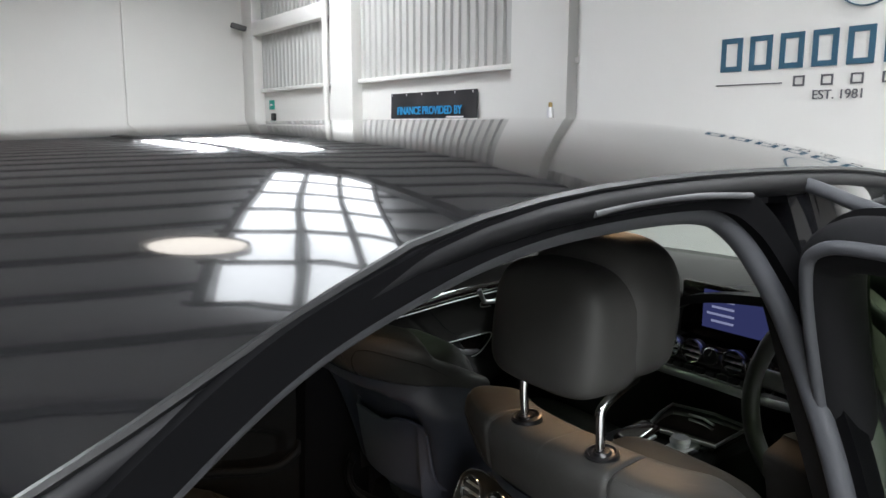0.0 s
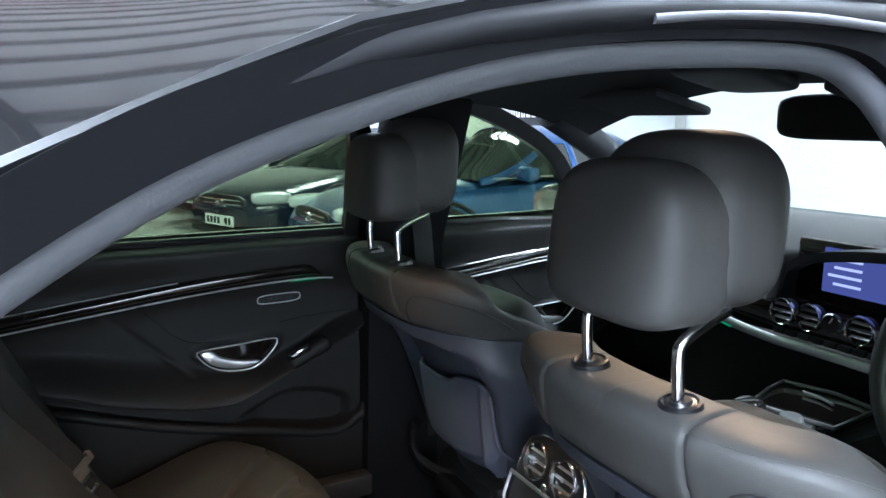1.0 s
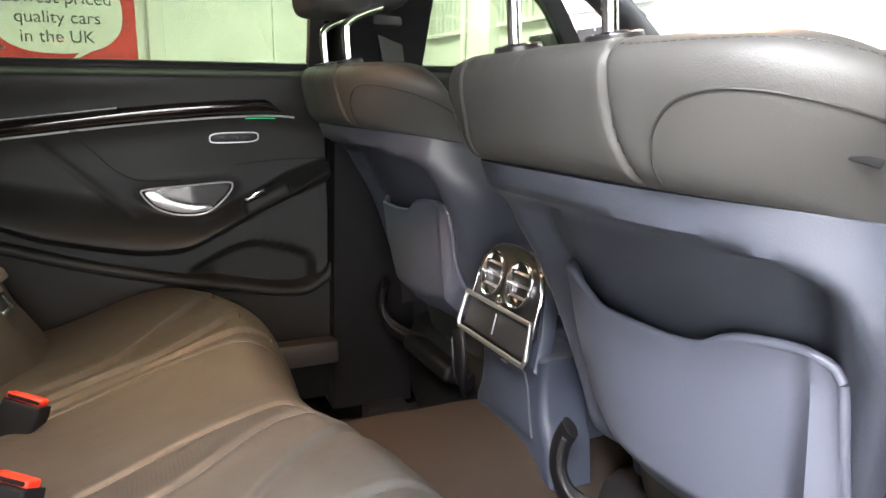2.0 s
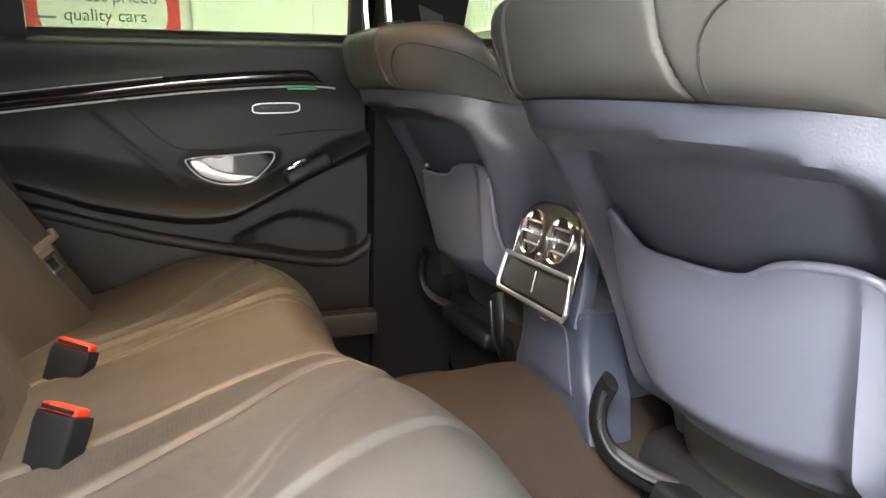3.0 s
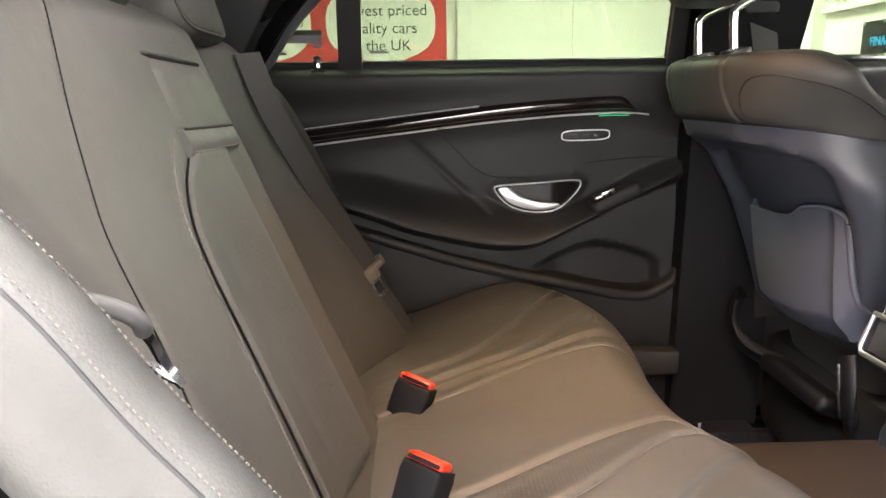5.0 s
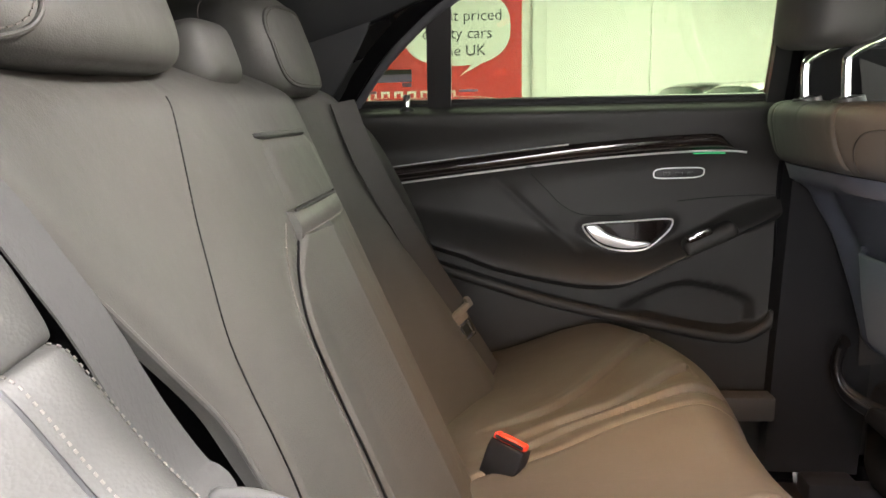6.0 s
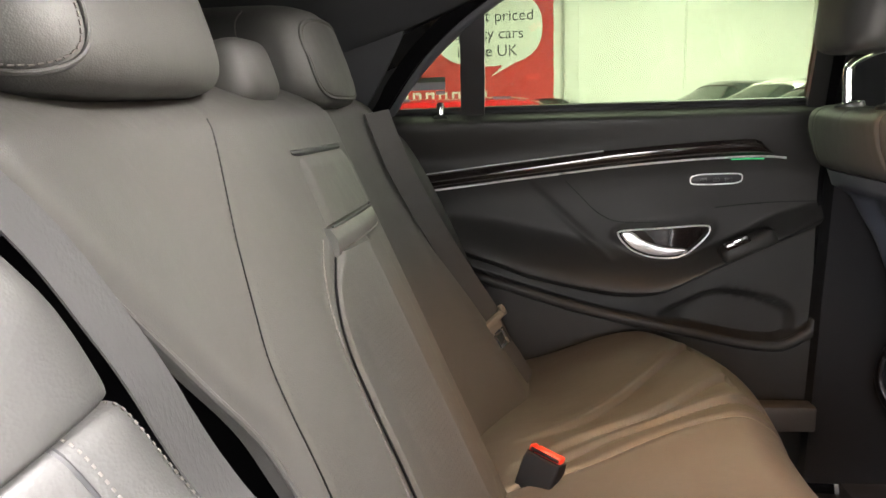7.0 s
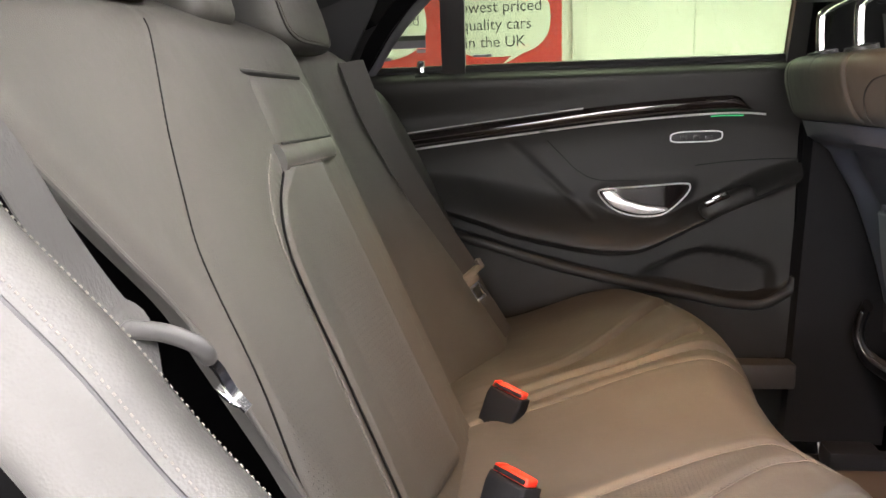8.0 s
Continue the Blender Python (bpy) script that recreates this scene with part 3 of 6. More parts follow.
def make_door(name, label, front=False, side=1, m=None, group="car doors"):
    """A door with its inner card; front doors are the same card drawn longer."""
    door = thing(name, label, "car door", group)
    ox = 0.82 if front else 0.0
    X = lambda x: ox + x
    y0 = YC + 0.648
    P = lambda x, z, inn=0.0: (X(x), y0 - inn - (0.045 * max(0, z - 1.0) if z > 1.0 else 0), z)
    x0, x1 = (-0.20, 0.765) if not front else (0.03, 0.90)
    part("door_card", sheet(lambda x, v: P(x, row_z(x, v), card(x, row_z(x, v))), span(x0, x1, 190), span(0, 6, 180), (0, 0.03, 0)), LEATHER_DOOR, door, "black leather door card")
    part("outer_panel", sheet(lambda x, v: (X(x), y0 + 0.085 + 0.15 * math.sin(math.pi * (0.12 + 0.62 * v)) - 0.045, 0.28 + 0.80 * v), span(x0 - 0.05, x1 + 0.02, 20), span(0, 1, 16), (0, 0.02, 0)), PAINT, door, "glossy black outer panel")
    # trim strip and its bright line
    tx0, tx1 = (-0.045, 0.598) if not front else (0.06, 0.70)
    top = lambda x: trim_z(x) + 0.016 - 0.026 * step(tx1 - 0.05, tx1, x) ** 1.5
    low = lambda x: trim_z(x) - 0.011 + 0.002 * step(tx1 - 0.04, tx1, x)
    part("trim_strip", sheet(lambda x, v: P(x, low(x) + (top(x) - low(x)) * v, card(x, low(x) + (top(x) - low(x)) * v) + 0.006 + 0.006 * math.sin(math.pi * v)), span(tx0, tx1, 60), span(0, 1, 8), (0, 0.006, 0)), GLOSS, door, "polished dark wood trim strip")
    line = [Vector(P(x, low(x) - 0.003, card(x, low(x)) + 0.011)) for x in span(tx0, tx1 + 0.012, 50)]
    part("chrome_line", sweep(line, ring(0.0019, 8)), BRIGHT, door, "thin bright metal line")
    line = [Vector(P(x, top(x) + 0.001, card(x, top(x)) + 0.008)) for x in span(tx0, 0.30, 30)]
    part("chrome_edge", sweep(line, ring(0.0012, 6)), BRIGHT, door)
    if not front:
        part("trim_inlay", sweep([Vector(P(x, trim_z(x) + 0.002, card(x, trim_z(x)) + 0.0125)) for x in span(tx0 + 0.01, 0.42, 40)], ring(0.0012, 6)), CHROME, door)
    band = [Vector(P(x, strip_z(x) + 0.004, card(x, strip_z(x) - 0.010) + 0.001)) for x in span(-0.05, 0.655, 60)] + [Vector(P(0.655 + d, strip_z(0.655) + 0.004 + dz, 0.020)) for d, dz in ((0.012, 0.006), (0.020, 0.018), (0.022, 0.032))]
    part("pocket_rim", sweep(band, ring(0.0105, 12, 0.0095), up=(0, 1, 0)), LEATHER_DOOR, door, "padded rim of the door pocket")
    part("ambient_light", sweep([Vector(P(x, low(x) - 0.0075, card(x, low(x)) + 0.004)) for x in span(0.52, 0.575, 8)], ring(0.0012, 6)), GREEN, door, "thin green light line")
    # handle: bright bezel, dark dish, lever
    hx = 0.0 if not front else -0.055
    bez = [Vector(P(x + hx, z, 0.008)) for x, z in loop2(HANDLE)]
    hb = part("handle_bezel", sweep(bez, ring(0.0016, 8), True, up=(0, 1, 0)), BRIGHT, door, "chrome handle surround")
    part("handle_dish", prism([(x, z) for x, z in loop2(HANDLE, 4)], 0.003, Matrix.Translation((X(hx), y0 + 0.005, 0)) @ Matrix.Rotation(math.pi / 2, 4, "X")), GLOSS, hb, "glossy black dish")
    lever = [(0.336, 0.858), (0.350, 0.8625), (0.362, 0.858), (0.378, 0.845), (0.415, 0.834), (0.452, 0.829), (0.446, 0.8225), (0.42, 0.8185), (0.388, 0.8215), (0.355, 0.8345)]
    part("handle_lever", prism(loop2(lever, 4), 0.009, Matrix.Translation((X(hx), y0 + 0.002, 0)) @ Matrix.Rotation(math.pi / 2, 4, "X"), 0.003), SATIN, hb, "satin silver door lever")
    # seat memory keys
    key = [(0.4995 + 0.0445 * power(math.cos(q), 0.5) + 0.06 * 0.0095 * math.sin(q), 0.9565 + 0.0092 * power(math.sin(q), 0.55) + 0.03 * 0.0445 * math.cos(q)) for q in span(0, 2 * math.pi, 24)[:-1]]
    kp = [Vector(P(x + hx, z, card(x, z) + 0.0022)) for x, z in loop2(key)]
    kb = part("memory_keys", prism(loop2(key, 4), 0.004, Matrix.Translation((X(hx), y0 - card(0.5, 0.956) + 0.002, 0)) @ Matrix.Rotation(math.pi / 2, 4, "X"), 0.001), DARK, door, "key panel with a bright rim")
    part("key_rim", sweep(kp, ring(0.0012, 6), True, up=(0, 1, 0)), BRIGHT, kb)
    for kx_ in (0.478, 0.500, 0.521):
        part("key", box(X(kx_ + hx) - 0.006, X(kx_ + hx) + 0.006, y0 - card(0.5, 0.956) - 0.0035, y0 - card(0.5, 0.956) - 0.001, 0.952, 0.958, 0.001), TRIM_BLACK, kb)
    if front:
        sp = lambda x, z: Vector(P(x, z, card(x, z) + 0.012))
        sb = part("seat_switch", sweep([sp(0.374, 1.006), sp(0.382, 0.995), sp(0.398, 0.974), sp(0.404, 0.968)], ring(0.0065, 10)), SATIN, door, "seat-shaped satin metal switch")
        part("switch_seat", sweep([sp(0.402, 0.966), sp(0.42, 0.963), sp(0.442, 0.963), sp(0.450, 0.966)], ring(0.0065, 10)), SATIN, sb)
    # window switch on the armrest, on a padded pod
    part("switch_pod", move(rbox(0.098, 0.042, 0.030, 0.012, 4), Matrix.Translation(P(0.548 + hx, 0.844, 0.040)) @ Matrix.Rotation(radians(-24), 4, "Y")), LEATHER_DOOR, door, "padded switch pod")
    for line in ([(0.235, 0.958), (0.262, 0.930), (0.292, 0.900), (0.330, 0.882), (0.400, 0.880)], [(0.500, 0.905), (0.560, 0.911), (0.640, 0.914), (0.740, 0.912)]):
        part("card_seam", sweep([Vector(P(p.x, p.y, card(round(p.x, 4), round(p.y, 4)) + 0.0003)) for p in smooth_path([(a_, b_, 0) for a_, b_ in line], 8)], ring(0.0009, 6)), FOOT, door)
    sw = part("window_switch", move(rbox(0.045, 0.020, 0.012, 0.004), Matrix.Translation(P(0.525 + hx, 0.852, 0.058)) @ Matrix.Rotation(radians(-24), 4, "Y")), GLOSS, door, "window switch")
    part("switch_lever", move(rbox(0.026, 0.010, 0.006, 0.0025), Matrix.Translation(P(0.528 + hx, 0.858, 0.064)) @ Matrix.Rotation(radians(-24), 4, "Y")), CHROME, sw)
    # lock pin
    pin_x = 0.012 if not front else 0.045
    pin = part("lock_pin", lathe([(0.0, 0.018), (0.005, 0.018), (0.0075, 0.014), (0.006, 0.0), (0.0065, -0.004)], 16, Matrix.Translation(P(pin_x, 1.087, 0.012))), CHROME, door, "chrome lock pin")
    part("pin_collar", lathe([(0.0095, 0.0), (0.0105, 0.003), (0.013, 0.0), (0.013, -0.003)], 16, Matrix.Translation(P(pin_x, 1.079, 0.012))), TRIM_BLACK, pin)
    # window: frame, division post, panes
    fy = lambda z: y0 + 0.012 - 0.37 * max(0, z - 1.06)
    if not front:
        head = [(0.648, 1.08), (0.645, 1.20), (0.636, 1.30), (0.616, 1.332), (0.56, 1.338), (0.452, 1.332), (0.276, 1.312), (0.158, 1.288), (0.06, 1.247), (-0.036, 1.180), (-0.088, 1.122), (-0.108, 1.083)]
    else:
        head = [(0.475, 1.02), (0.39, 1.14), (0.30, 1.235), (0.19, 1.295), (0.09, 1.333), (0.04, 1.338), (0.025, 1.32), (0.026, 1.20), (0.028, 1.06)]
    hp = smooth_path([(X(x), fy(z), z) for x, z in head], 6)
    part("window_frame", sweep(hp, [(-0.030, -0.02), (0.004, -0.012), (0.004, 0.012), (-0.030, 0.02)], up=(0, 1, 0)), TRIM_BLACK, door, "black window frame")
    part("sill_seal", sweep([Vector((X(x), fy(1.085) + 0.003, (1.088 if not front else 1.088 - 0.05 * max(0, x - 0.2)))) for x in span(head[-1][0], head[0][0], 12)], ring(0.008, 8)), TRIM_BLACK, door)
    if not front:
        part("division_post", sweep([Vector((X(0.069 + 0.008 * s), fy(1.07 + 0.21 * s), 1.07 + 0.205 * s)) for s in span(0, 1, 6)], [(-0.021, -0.008), (0.021, -0.008), (0.021, 0.012), (-0.021, 0.012)], up=(0, 1, 0)), TRIM_BLACK, door, "black window division post")
        outl = [p for p in smooth_path([(x, z, 0) for x, z in head], 4)]
        groups_ = [[p for p in outl if p.x >= 0.07], [p for p in outl if p.x <= 0.07]]
        panes = [[(0.075, 1.07)] + [(0.655, 1.07)] + [(p.x, p.y) for p in groups_[0]] + [(0.075, 1.262)], [(0.068, 1.07), (0.068, 1.258)] + [(p.x, p.y) for p in groups_[1]]]
    else:
        outl = [(p.x, p.y) for p in smooth_path([(x, z, 0) for x, z in head], 4)]
        panes = [outl]
    for outline in panes:
        vs = [(X(x), fy(z), z) for x, z in outline] + [(X(x), fy(z) + 0.004, z) for x, z in outline]
        n = len(outline)
        fs = [tuple(range(n)), tuple(range(2 * n - 1, n - 1, -1))] + [(i, (i + 1) % n, (i + 1) % n + n, i + n) for i in range(n)]
        part("pane", (vs, fs), GLASS, door, "tinted window glass", smooth=False)
    if not front and side > 0:
        fz = lambda z: fy(z) - 0.004
        for a0, a1, z0, z1, mm, nm in ((-0.086, -0.043, 1.107, 1.112, INK, "sticker_bar"), (-0.047, 0.022, 1.127, 1.149, LOGO_GREY, "window_sticker"), (0.106, 0.139, 1.108, 1.112, INK, "sticker_bar"), (0.005, 0.021, 1.119, 1.125, INK, "sticker_bar")):
            part(nm, box(a0, a1, fz(z0) - 0.001, fz(z0), z0, z1), mm, door, smooth=False)
    if side < 0:
        for o in (door, *door.children_recursive):
            if o.type == "MESH":
                o.data.transform(Matrix.Translation((0, YC, 0)) @ Matrix.Diagonal((1, -1, 1, 1)) @ Matrix.Translation((0, -YC, 0)))
                o.data.flip_normals()
    if m:
        # padded inner frame with its two seals, seen on the open door
        pad = part("frame_pad", sweep([p + Vector((0, -0.030, 0)) for p in hp], ring(0.024, 14, 0.030), up=(0, 1, 0)), FOOT, door, "padded black inner frame")
        for d, r in ((-0.062, 0.006), (-0.012, 0.008)):
            part("frame_seal", sweep([p + Vector((0, d, 0)) for p in hp], ring(r, 10), up=(0, 1, 0)), SEAL_DARK, pad)
        for o in (pad, *pad.children):
            o.data.transform(Matrix.Translation((0, YC, 0)) @ Matrix.Diagonal((1, -1, 1, 1)) @ Matrix.Translation((0, -YC, 0)))
            o.data.flip_normals()
        for o in (door, *door.children_recursive):
            if o.type == "MESH":
                o.data.transform(m)
    return door


make_door("rear_door", "closed rear car door with black leather card and wood strip")
make_door("front_door", "closed front car door with black leather card", front=True)
make_door("front_door", "closed driver's side front car door", front=True, side=-1)
hinge = Vector((0.770, -0.535, 0.008))
swing = Matrix.Translation(hinge) @ Matrix.Rotation(radians(80), 4, "Z") @ Matrix.Translation((-0.70, 0.63, 0))
make_door("rear_door", "black rear car door standing wide open", side=-1, m=swing)


front_belt = thing("seat_belt", "black front seat belt beside the middle pillar", "seat belt", "front seat belts")
part("webbing", strap([(0.775, 0.585, 1.17), (0.790, 0.590, 1.10), (0.800, 0.597, 1.02), (0.815, 0.600, 0.86), (0.83, 0.60, 0.62)], 0.046, up=(0.1, -1, 0)), WEB, front_belt, "black webbing")
part("belt_guide", move(rbox(0.06, 0.016, 0.05, 0.007), Matrix.Translation((0.773, 0.578, 1.185))), DARK, front_belt, "black belt guide")
part("sill_trim", box(0.545, 0.672, 0.600, 0.640, 0.508, 0.556, 0.006), TRIM_GREY, car, "grey sill trim")


# ---- front seats ----
def u_path(width, depth, ahead, n=2.3, fine=90):
    """Plan of a seat back: a squared half oval with straight runs forward; gives (length from the middle, x, y, outward normal)."""
    pts = []
    for k in range(fine + 1):
        a = -math.pi / 2 + math.pi * k / fine
        pts.append(Vector((depth * (1 - power(math.cos(a), 2 / n)), width * power(math.sin(a), 2 / n))))
    for k in range(1, 9):
        q = Vector((depth + ahead * k / 8, width * (1 - 0.04 * k / 8)))
        pts.insert(0, Vector((q.x, -q.y)))
        pts.append(q)
    lens = [0.0]
    for p, q in zip(pts, pts[1:]):
        lens.append(lens[-1] + (q - p).length)
    half = lens[-1] / 2
    out = []
    for i, p in enumerate(pts):
        d = (pts[min(i + 1, len(pts) - 1)] - pts[max(i - 1, 0)]).normalized()
        out.append((lens[i] - half, p.x, p.y, Vector((-d.y, d.x))))
    return out


def u_at(path, l):
    ls = [q[0] for q in path]
    i = min(max(int(np.searchsorted(ls, l)) - 1, 0), len(ls) - 2)
    w = min(max((l - ls[i]) / (ls[i + 1] - ls[i]), 0), 1)
    p, q = path[i], path[i + 1]
    return p[1] + (q[1] - p[1]) * w, p[2] + (q[2] - p[2]) * w, (p[3] * (1 - w) + q[3] * w).normalized()


PAD_PATH = u_path(0.262, 0.17, 0.10, 2.7)
pad_low = curve1([(0.0, 0.974), (0.06, 0.966), (0.10, 0.958), (0.15, 0.948), (0.20, 0.925), (0.30, 0.85)])
pad_top_inner = curve1([(0.0, 1.067), (0.05, 1.064), (0.09, 1.046), (0.12, 1.019), (0.15, 1.002), (0.19, 0.986), (0.30, 0.93)])
pad_top_outer = curve1([(0.0, 1.068), (0.04, 1.068), (0.07, 1.058), (0.10, 1.040), (0.13, 1.015), (0.17, 0.982), (0.30, 0.90)])


def pad_top(px, l, inner):
    """Top of the shoulder pad; it runs on higher towards the car's middle."""
    return pad_top_inner(px) if l * inner > 0 else pad_top_outer(px)

PAD_SEAMS = [[(e * q, z) for q, z in [(0.124, 0.960), (0.112, 0.990), (0.104, 1.015), (0.102, 1.075)]] for e in (1, -1)]
PAD_LOOPS = [[(e * q, z) for q, z in [(0.137, 0.979), (0.136, 1.000), (0.142, 1.017), (0.158, 1.031), (0.185, 1.036), (0.22, 1.032), (0.27, 1.018), (0.31, 1.000), (0.35, 0.975)]] for e in (1, -1)]


def line_gap(l, z, line):
    best = 1.0
    for (ax, az), (bx, bz) in zip(line, line[1:]):
        dx, dz = bx - ax, bz - az
        w = min(max(((l - ax) * dx + (z - az) * dz) / (dx * dx + dz * dz), 0), 1)
        best = min(best, math.hypot(l - ax - w * dx, z - az - w * dz))
    return best


def seat_pad(l, a, inner, sunk=True):
    """Leather shoulder pad; l runs round the seat back, a from the lower edge over the top to the front."""
    px, py, nrm = u_at(PAD_PATH, l)
    zl, zt = pad_low(px), pad_top(px, l, inner)
    t = 0.105 - 0.03 * step(0.0, 0.15, px)
    c, q = power(math.cos(a), 0.52 if a > 0 else 0.36), power(math.sin(a), 0.62)
    zm = zl * 0.55 + zt * 0.45
    z = zm + (zt - zm) * q if q > 0 else zm + (zm - zl) * q
    dip = 0.0
    if sunk and a < 2.2:
        for line in PAD_SEAMS:
            g = line_gap(l, z, line)
            dip += -0.0040 * bell(g, 0.0026) + 0.0007 * bell(g - 0.012, 0.008)
    o = t / 2 * c - t / 2 + dip
    x = 0.578 + 0.25 * (1.0 - z) * (1 - step(0.0, 0.1, px)) + px
    waist = 1 - 0.16 * step(1.045, 0.965, z) * step(0.10, 0.25, abs(py))
    return Vector((x + nrm.x * o, (py + nrm.y * o) * waist, z + (dip if a > 0.9 else 0)))


SHELL_PATH = u_path(1.0, 0.17, 0.12, 2.6)
shell_x = curve1([(0.42, 0.735), (0.57, 0.712), (0.70, 0.692), (0.84, 0.655), (0.91, 0.618), (0.978, 0.590)])


def shell_width(v):
    return 0.226 + 0.012 * step(0.0, 0.2, v) - 0.060 * step(0.15, 1.0, v)


def seat_shell(k, v):
    """Plastic back shell; k from -1 to 1 round the back, v from 0 under the pad to 1."""
    px, py, nrm = u_at(SHELL_PATH, k * SHELL_PATH[-1][0])
    z = 0.976 - 0.352 * v - (0.974 - pad_low(px)) * (1 - v)
    w = shell_width(v)
    hollow = step(0.06, 0.13, v - 0.06 * (abs(py) ** 3)) * (1 - step(0.62, 0.95, abs(py) + 0.25 * step(0.0, 0.3, px)))
    x = shell_x(z) + px + 0.062 * hollow + 0.05 * step(0.80, 1.0, v) ** 2 + 0.22 * step(1.0, 1.3, v) ** 2
    return Vector((x, w * py, z))


def make_front_seat(yc, label, inner, dx=0.0, dz=0.0):
    seat = thing("front_seat", label, "car seat", "front seats")
    at = Matrix.Translation((0, yc, 0))
    back = part("seat_back", move(sheet(seat_shell, span(-1, 1, 90), span(0, 1.3, 56), (0.012, 0, 0.0)), at), SHELL, seat, "black plastic seat back shell, tinted for cool door light")
    part("backrest_cushion", move(pillow(0.065, 0.150, 0.22, 0.40, 0.5), Matrix.Translation((0.845, yc, 0.76)) @ Matrix.Rotation(radians(-8), 4, "Y")), LEATHER, seat, "black leather backrest")
    half = PAD_PATH[-1][0]
    pad = part("shoulder_pad", move(grid(lambda l, a: seat_pad(l, a, inner), span(-half, half, 400), span(-math.pi * 0.5, math.pi * 1.1, 84)), at), LEATHER, seat, "soft black leather shoulder pad")

    def on_pad(l, z, out=0.0):
        lo, hi = -math.pi / 2, math.pi / 2
        for _ in range(24):
            mid_ = (lo + hi) / 2
            if seat_pad(l, mid_, inner, False).z < z:
                lo = mid_
            else:
                hi = mid_
        p = seat_pad(l, lo, inner)
        nrm = u_at(PAD_PATH, l)[2]
        return p + Vector((nrm.x, nrm.y, 0)) * out
    for line in PAD_LOOPS:
        pts = smooth_path([(q, z, 0) for q, z in line], 8)
        part("pad_piping", move(sweep([on_pad(p.x, p.y, 0.0002) for p in pts], ring(0.0010, 6)), at), LEATHER_DOOR, pad)
    for e in (1, -1):
        part("top_stitch", move(stitches([seat_pad(e * l, 0.98, inner) for l in span(0.105, 0.30, 40)], 0.006, 0.004, 0.0005), at), LEATHER, pad)
    if inner > 0:
        p, nx = on_pad(-0.268, 1.000, 0.0), u_at(PAD_PATH, -0.268)[2]
        part("side_tag", move(rbox(0.018, 0.0028, 0.005, 0.001), at @ Matrix.Translation(p) @ Matrix.Rotation(math.atan2(-nx.x, nx.y), 4, "Z") @ Matrix.Rotation(radians(-16), 4, "Y")), FOOT, pad, "small dark fabric tag")
    # stiff storage panel on the back; it reaches further round on the inner side
    Y0 = 0.145 if inner > 0 else 0.085
    ptop = curve1([(-0.178, 0.846), (-0.170, 0.858), (-0.155, 0.864), (-0.120, 0.864), (-0.095, 0.858), (-0.065, 0.843), (-0.03, 0.838), (0.03, 0.837), (0.070, 0.838), (0.088, 0.846), (0.120, 0.864), (0.150, 0.864)])
    low_z = curve1([(-0.178, 0.72), (-0.165, 0.69), (-0.10, 0.676), (0.05, 0.672), (0.10, 0.69), (0.150, 0.74)])

    def panel(y, v):
        z = ptop(y) * (1 - v) + low_z(y) * v
        w = shell_width(min(max((0.976 - z) / 0.352, 0), 1.0))
        lo, hi = -1.0, 1.0
        for _ in range(22):
            mid_ = (lo + hi) / 2
            if u_at(SHELL_PATH, mid_ * SHELL_PATH[-1][0])[1] * w < y:
                lo = mid_
            else:
                hi = mid_
        p = seat_shell(lo, min(max((0.976 - z) / 0.352, 0), 0.86))
        edge = min(1.0, max(0.0, (y + 0.178) / 0.02)) * min(1.0, max(0.0, (Y0 - y) / 0.02))
        return Vector((p.x - 0.028 * (0.35 + 0.65 * math.sin(math.pi * min(1, v * 1.3 + 0.2) * 0.5)) * max(0.25, edge) - 0.004 + 0.02 * step(0.8, 1.0, v), y, z))
    pk = part("storage_panel", move(sheet(panel, span(-0.176, Y0, 70), span(0, 1, 30), (0.010, 0, -0.002)), at), PANEL, seat, "stiff storage panel with a shaped top edge")
    part("panel_edge", move(sweep([panel(u, 0.0) + Vector((0.004, 0, 0)) for u in span(-0.176, Y0, 60)], ring(0.0042, 10)), at), PANEL, pk)
    part("panel_side", move(sweep([panel(-0.176, v) + Vector((0.004, 0, 0)) for v in span(0, 1, 16)], ring(0.0042, 10)), at), PANEL, pk)
    # cushion, base and rails
    part("seat_cushion", move(pillow(0.26, 0.235, 0.075, 0.5, 0.4), Matrix.Translation((1.12, yc, 0.60)) @ Matrix.Rotation(radians(-8), 4, "Y")), LEATHER, seat)
    part("seat_base", move(rbox(0.42, 0.40, 0.20, 0.04), Matrix.Translation((1.0, yc, 0.50))), FOOT, seat)
    for e in (1, -1):
        rail_ = part("seat_rail", move(rbox(0.60, 0.035, 0.035, 0.006), Matrix.Translation((1.02, yc + e * 0.19, 0.375))), FOOT, seat)
        part("rail_cap", move(rbox(0.09, 0.055, 0.040, 0.008), Matrix.Translation((0.745, yc + e * 0.19, 0.385))), FOOT, rail_)
    for e in (1, -1):
        hinge_ = smooth_path([(0.742, yc + e * 0.166, 0.668), (0.739, yc + e * 0.180, 0.640), (0.740, yc + e * 0.183, 0.605), (0.752, yc + e * 0.170, 0.575), (0.775, yc + e * 0.135, 0.560), (0.80, yc + e * 0.095, 0.556)], 6)
        part("hinge_cover", sweep(hinge_, ring(0.015, 12, 0.008), up=(-1, 0, 0.3)), TRIM_SATIN, seat, "black plastic hinge cover")
        part("cover_edge", sweep([p + Vector((-0.006, -e * 0.012, 0.006)) for p in hinge_[4:]], ring(0.0035, 8)), DARK, seat)
    part("seat_lever", move(rbox(0.06, 0.20, 0.030, 0.010, 3), Matrix.Translation((0.778, yc, 0.560)) @ Matrix.Rotation(radians(20), 4, "Y")), TRIM_SATIN, seat, "dark cross cover")
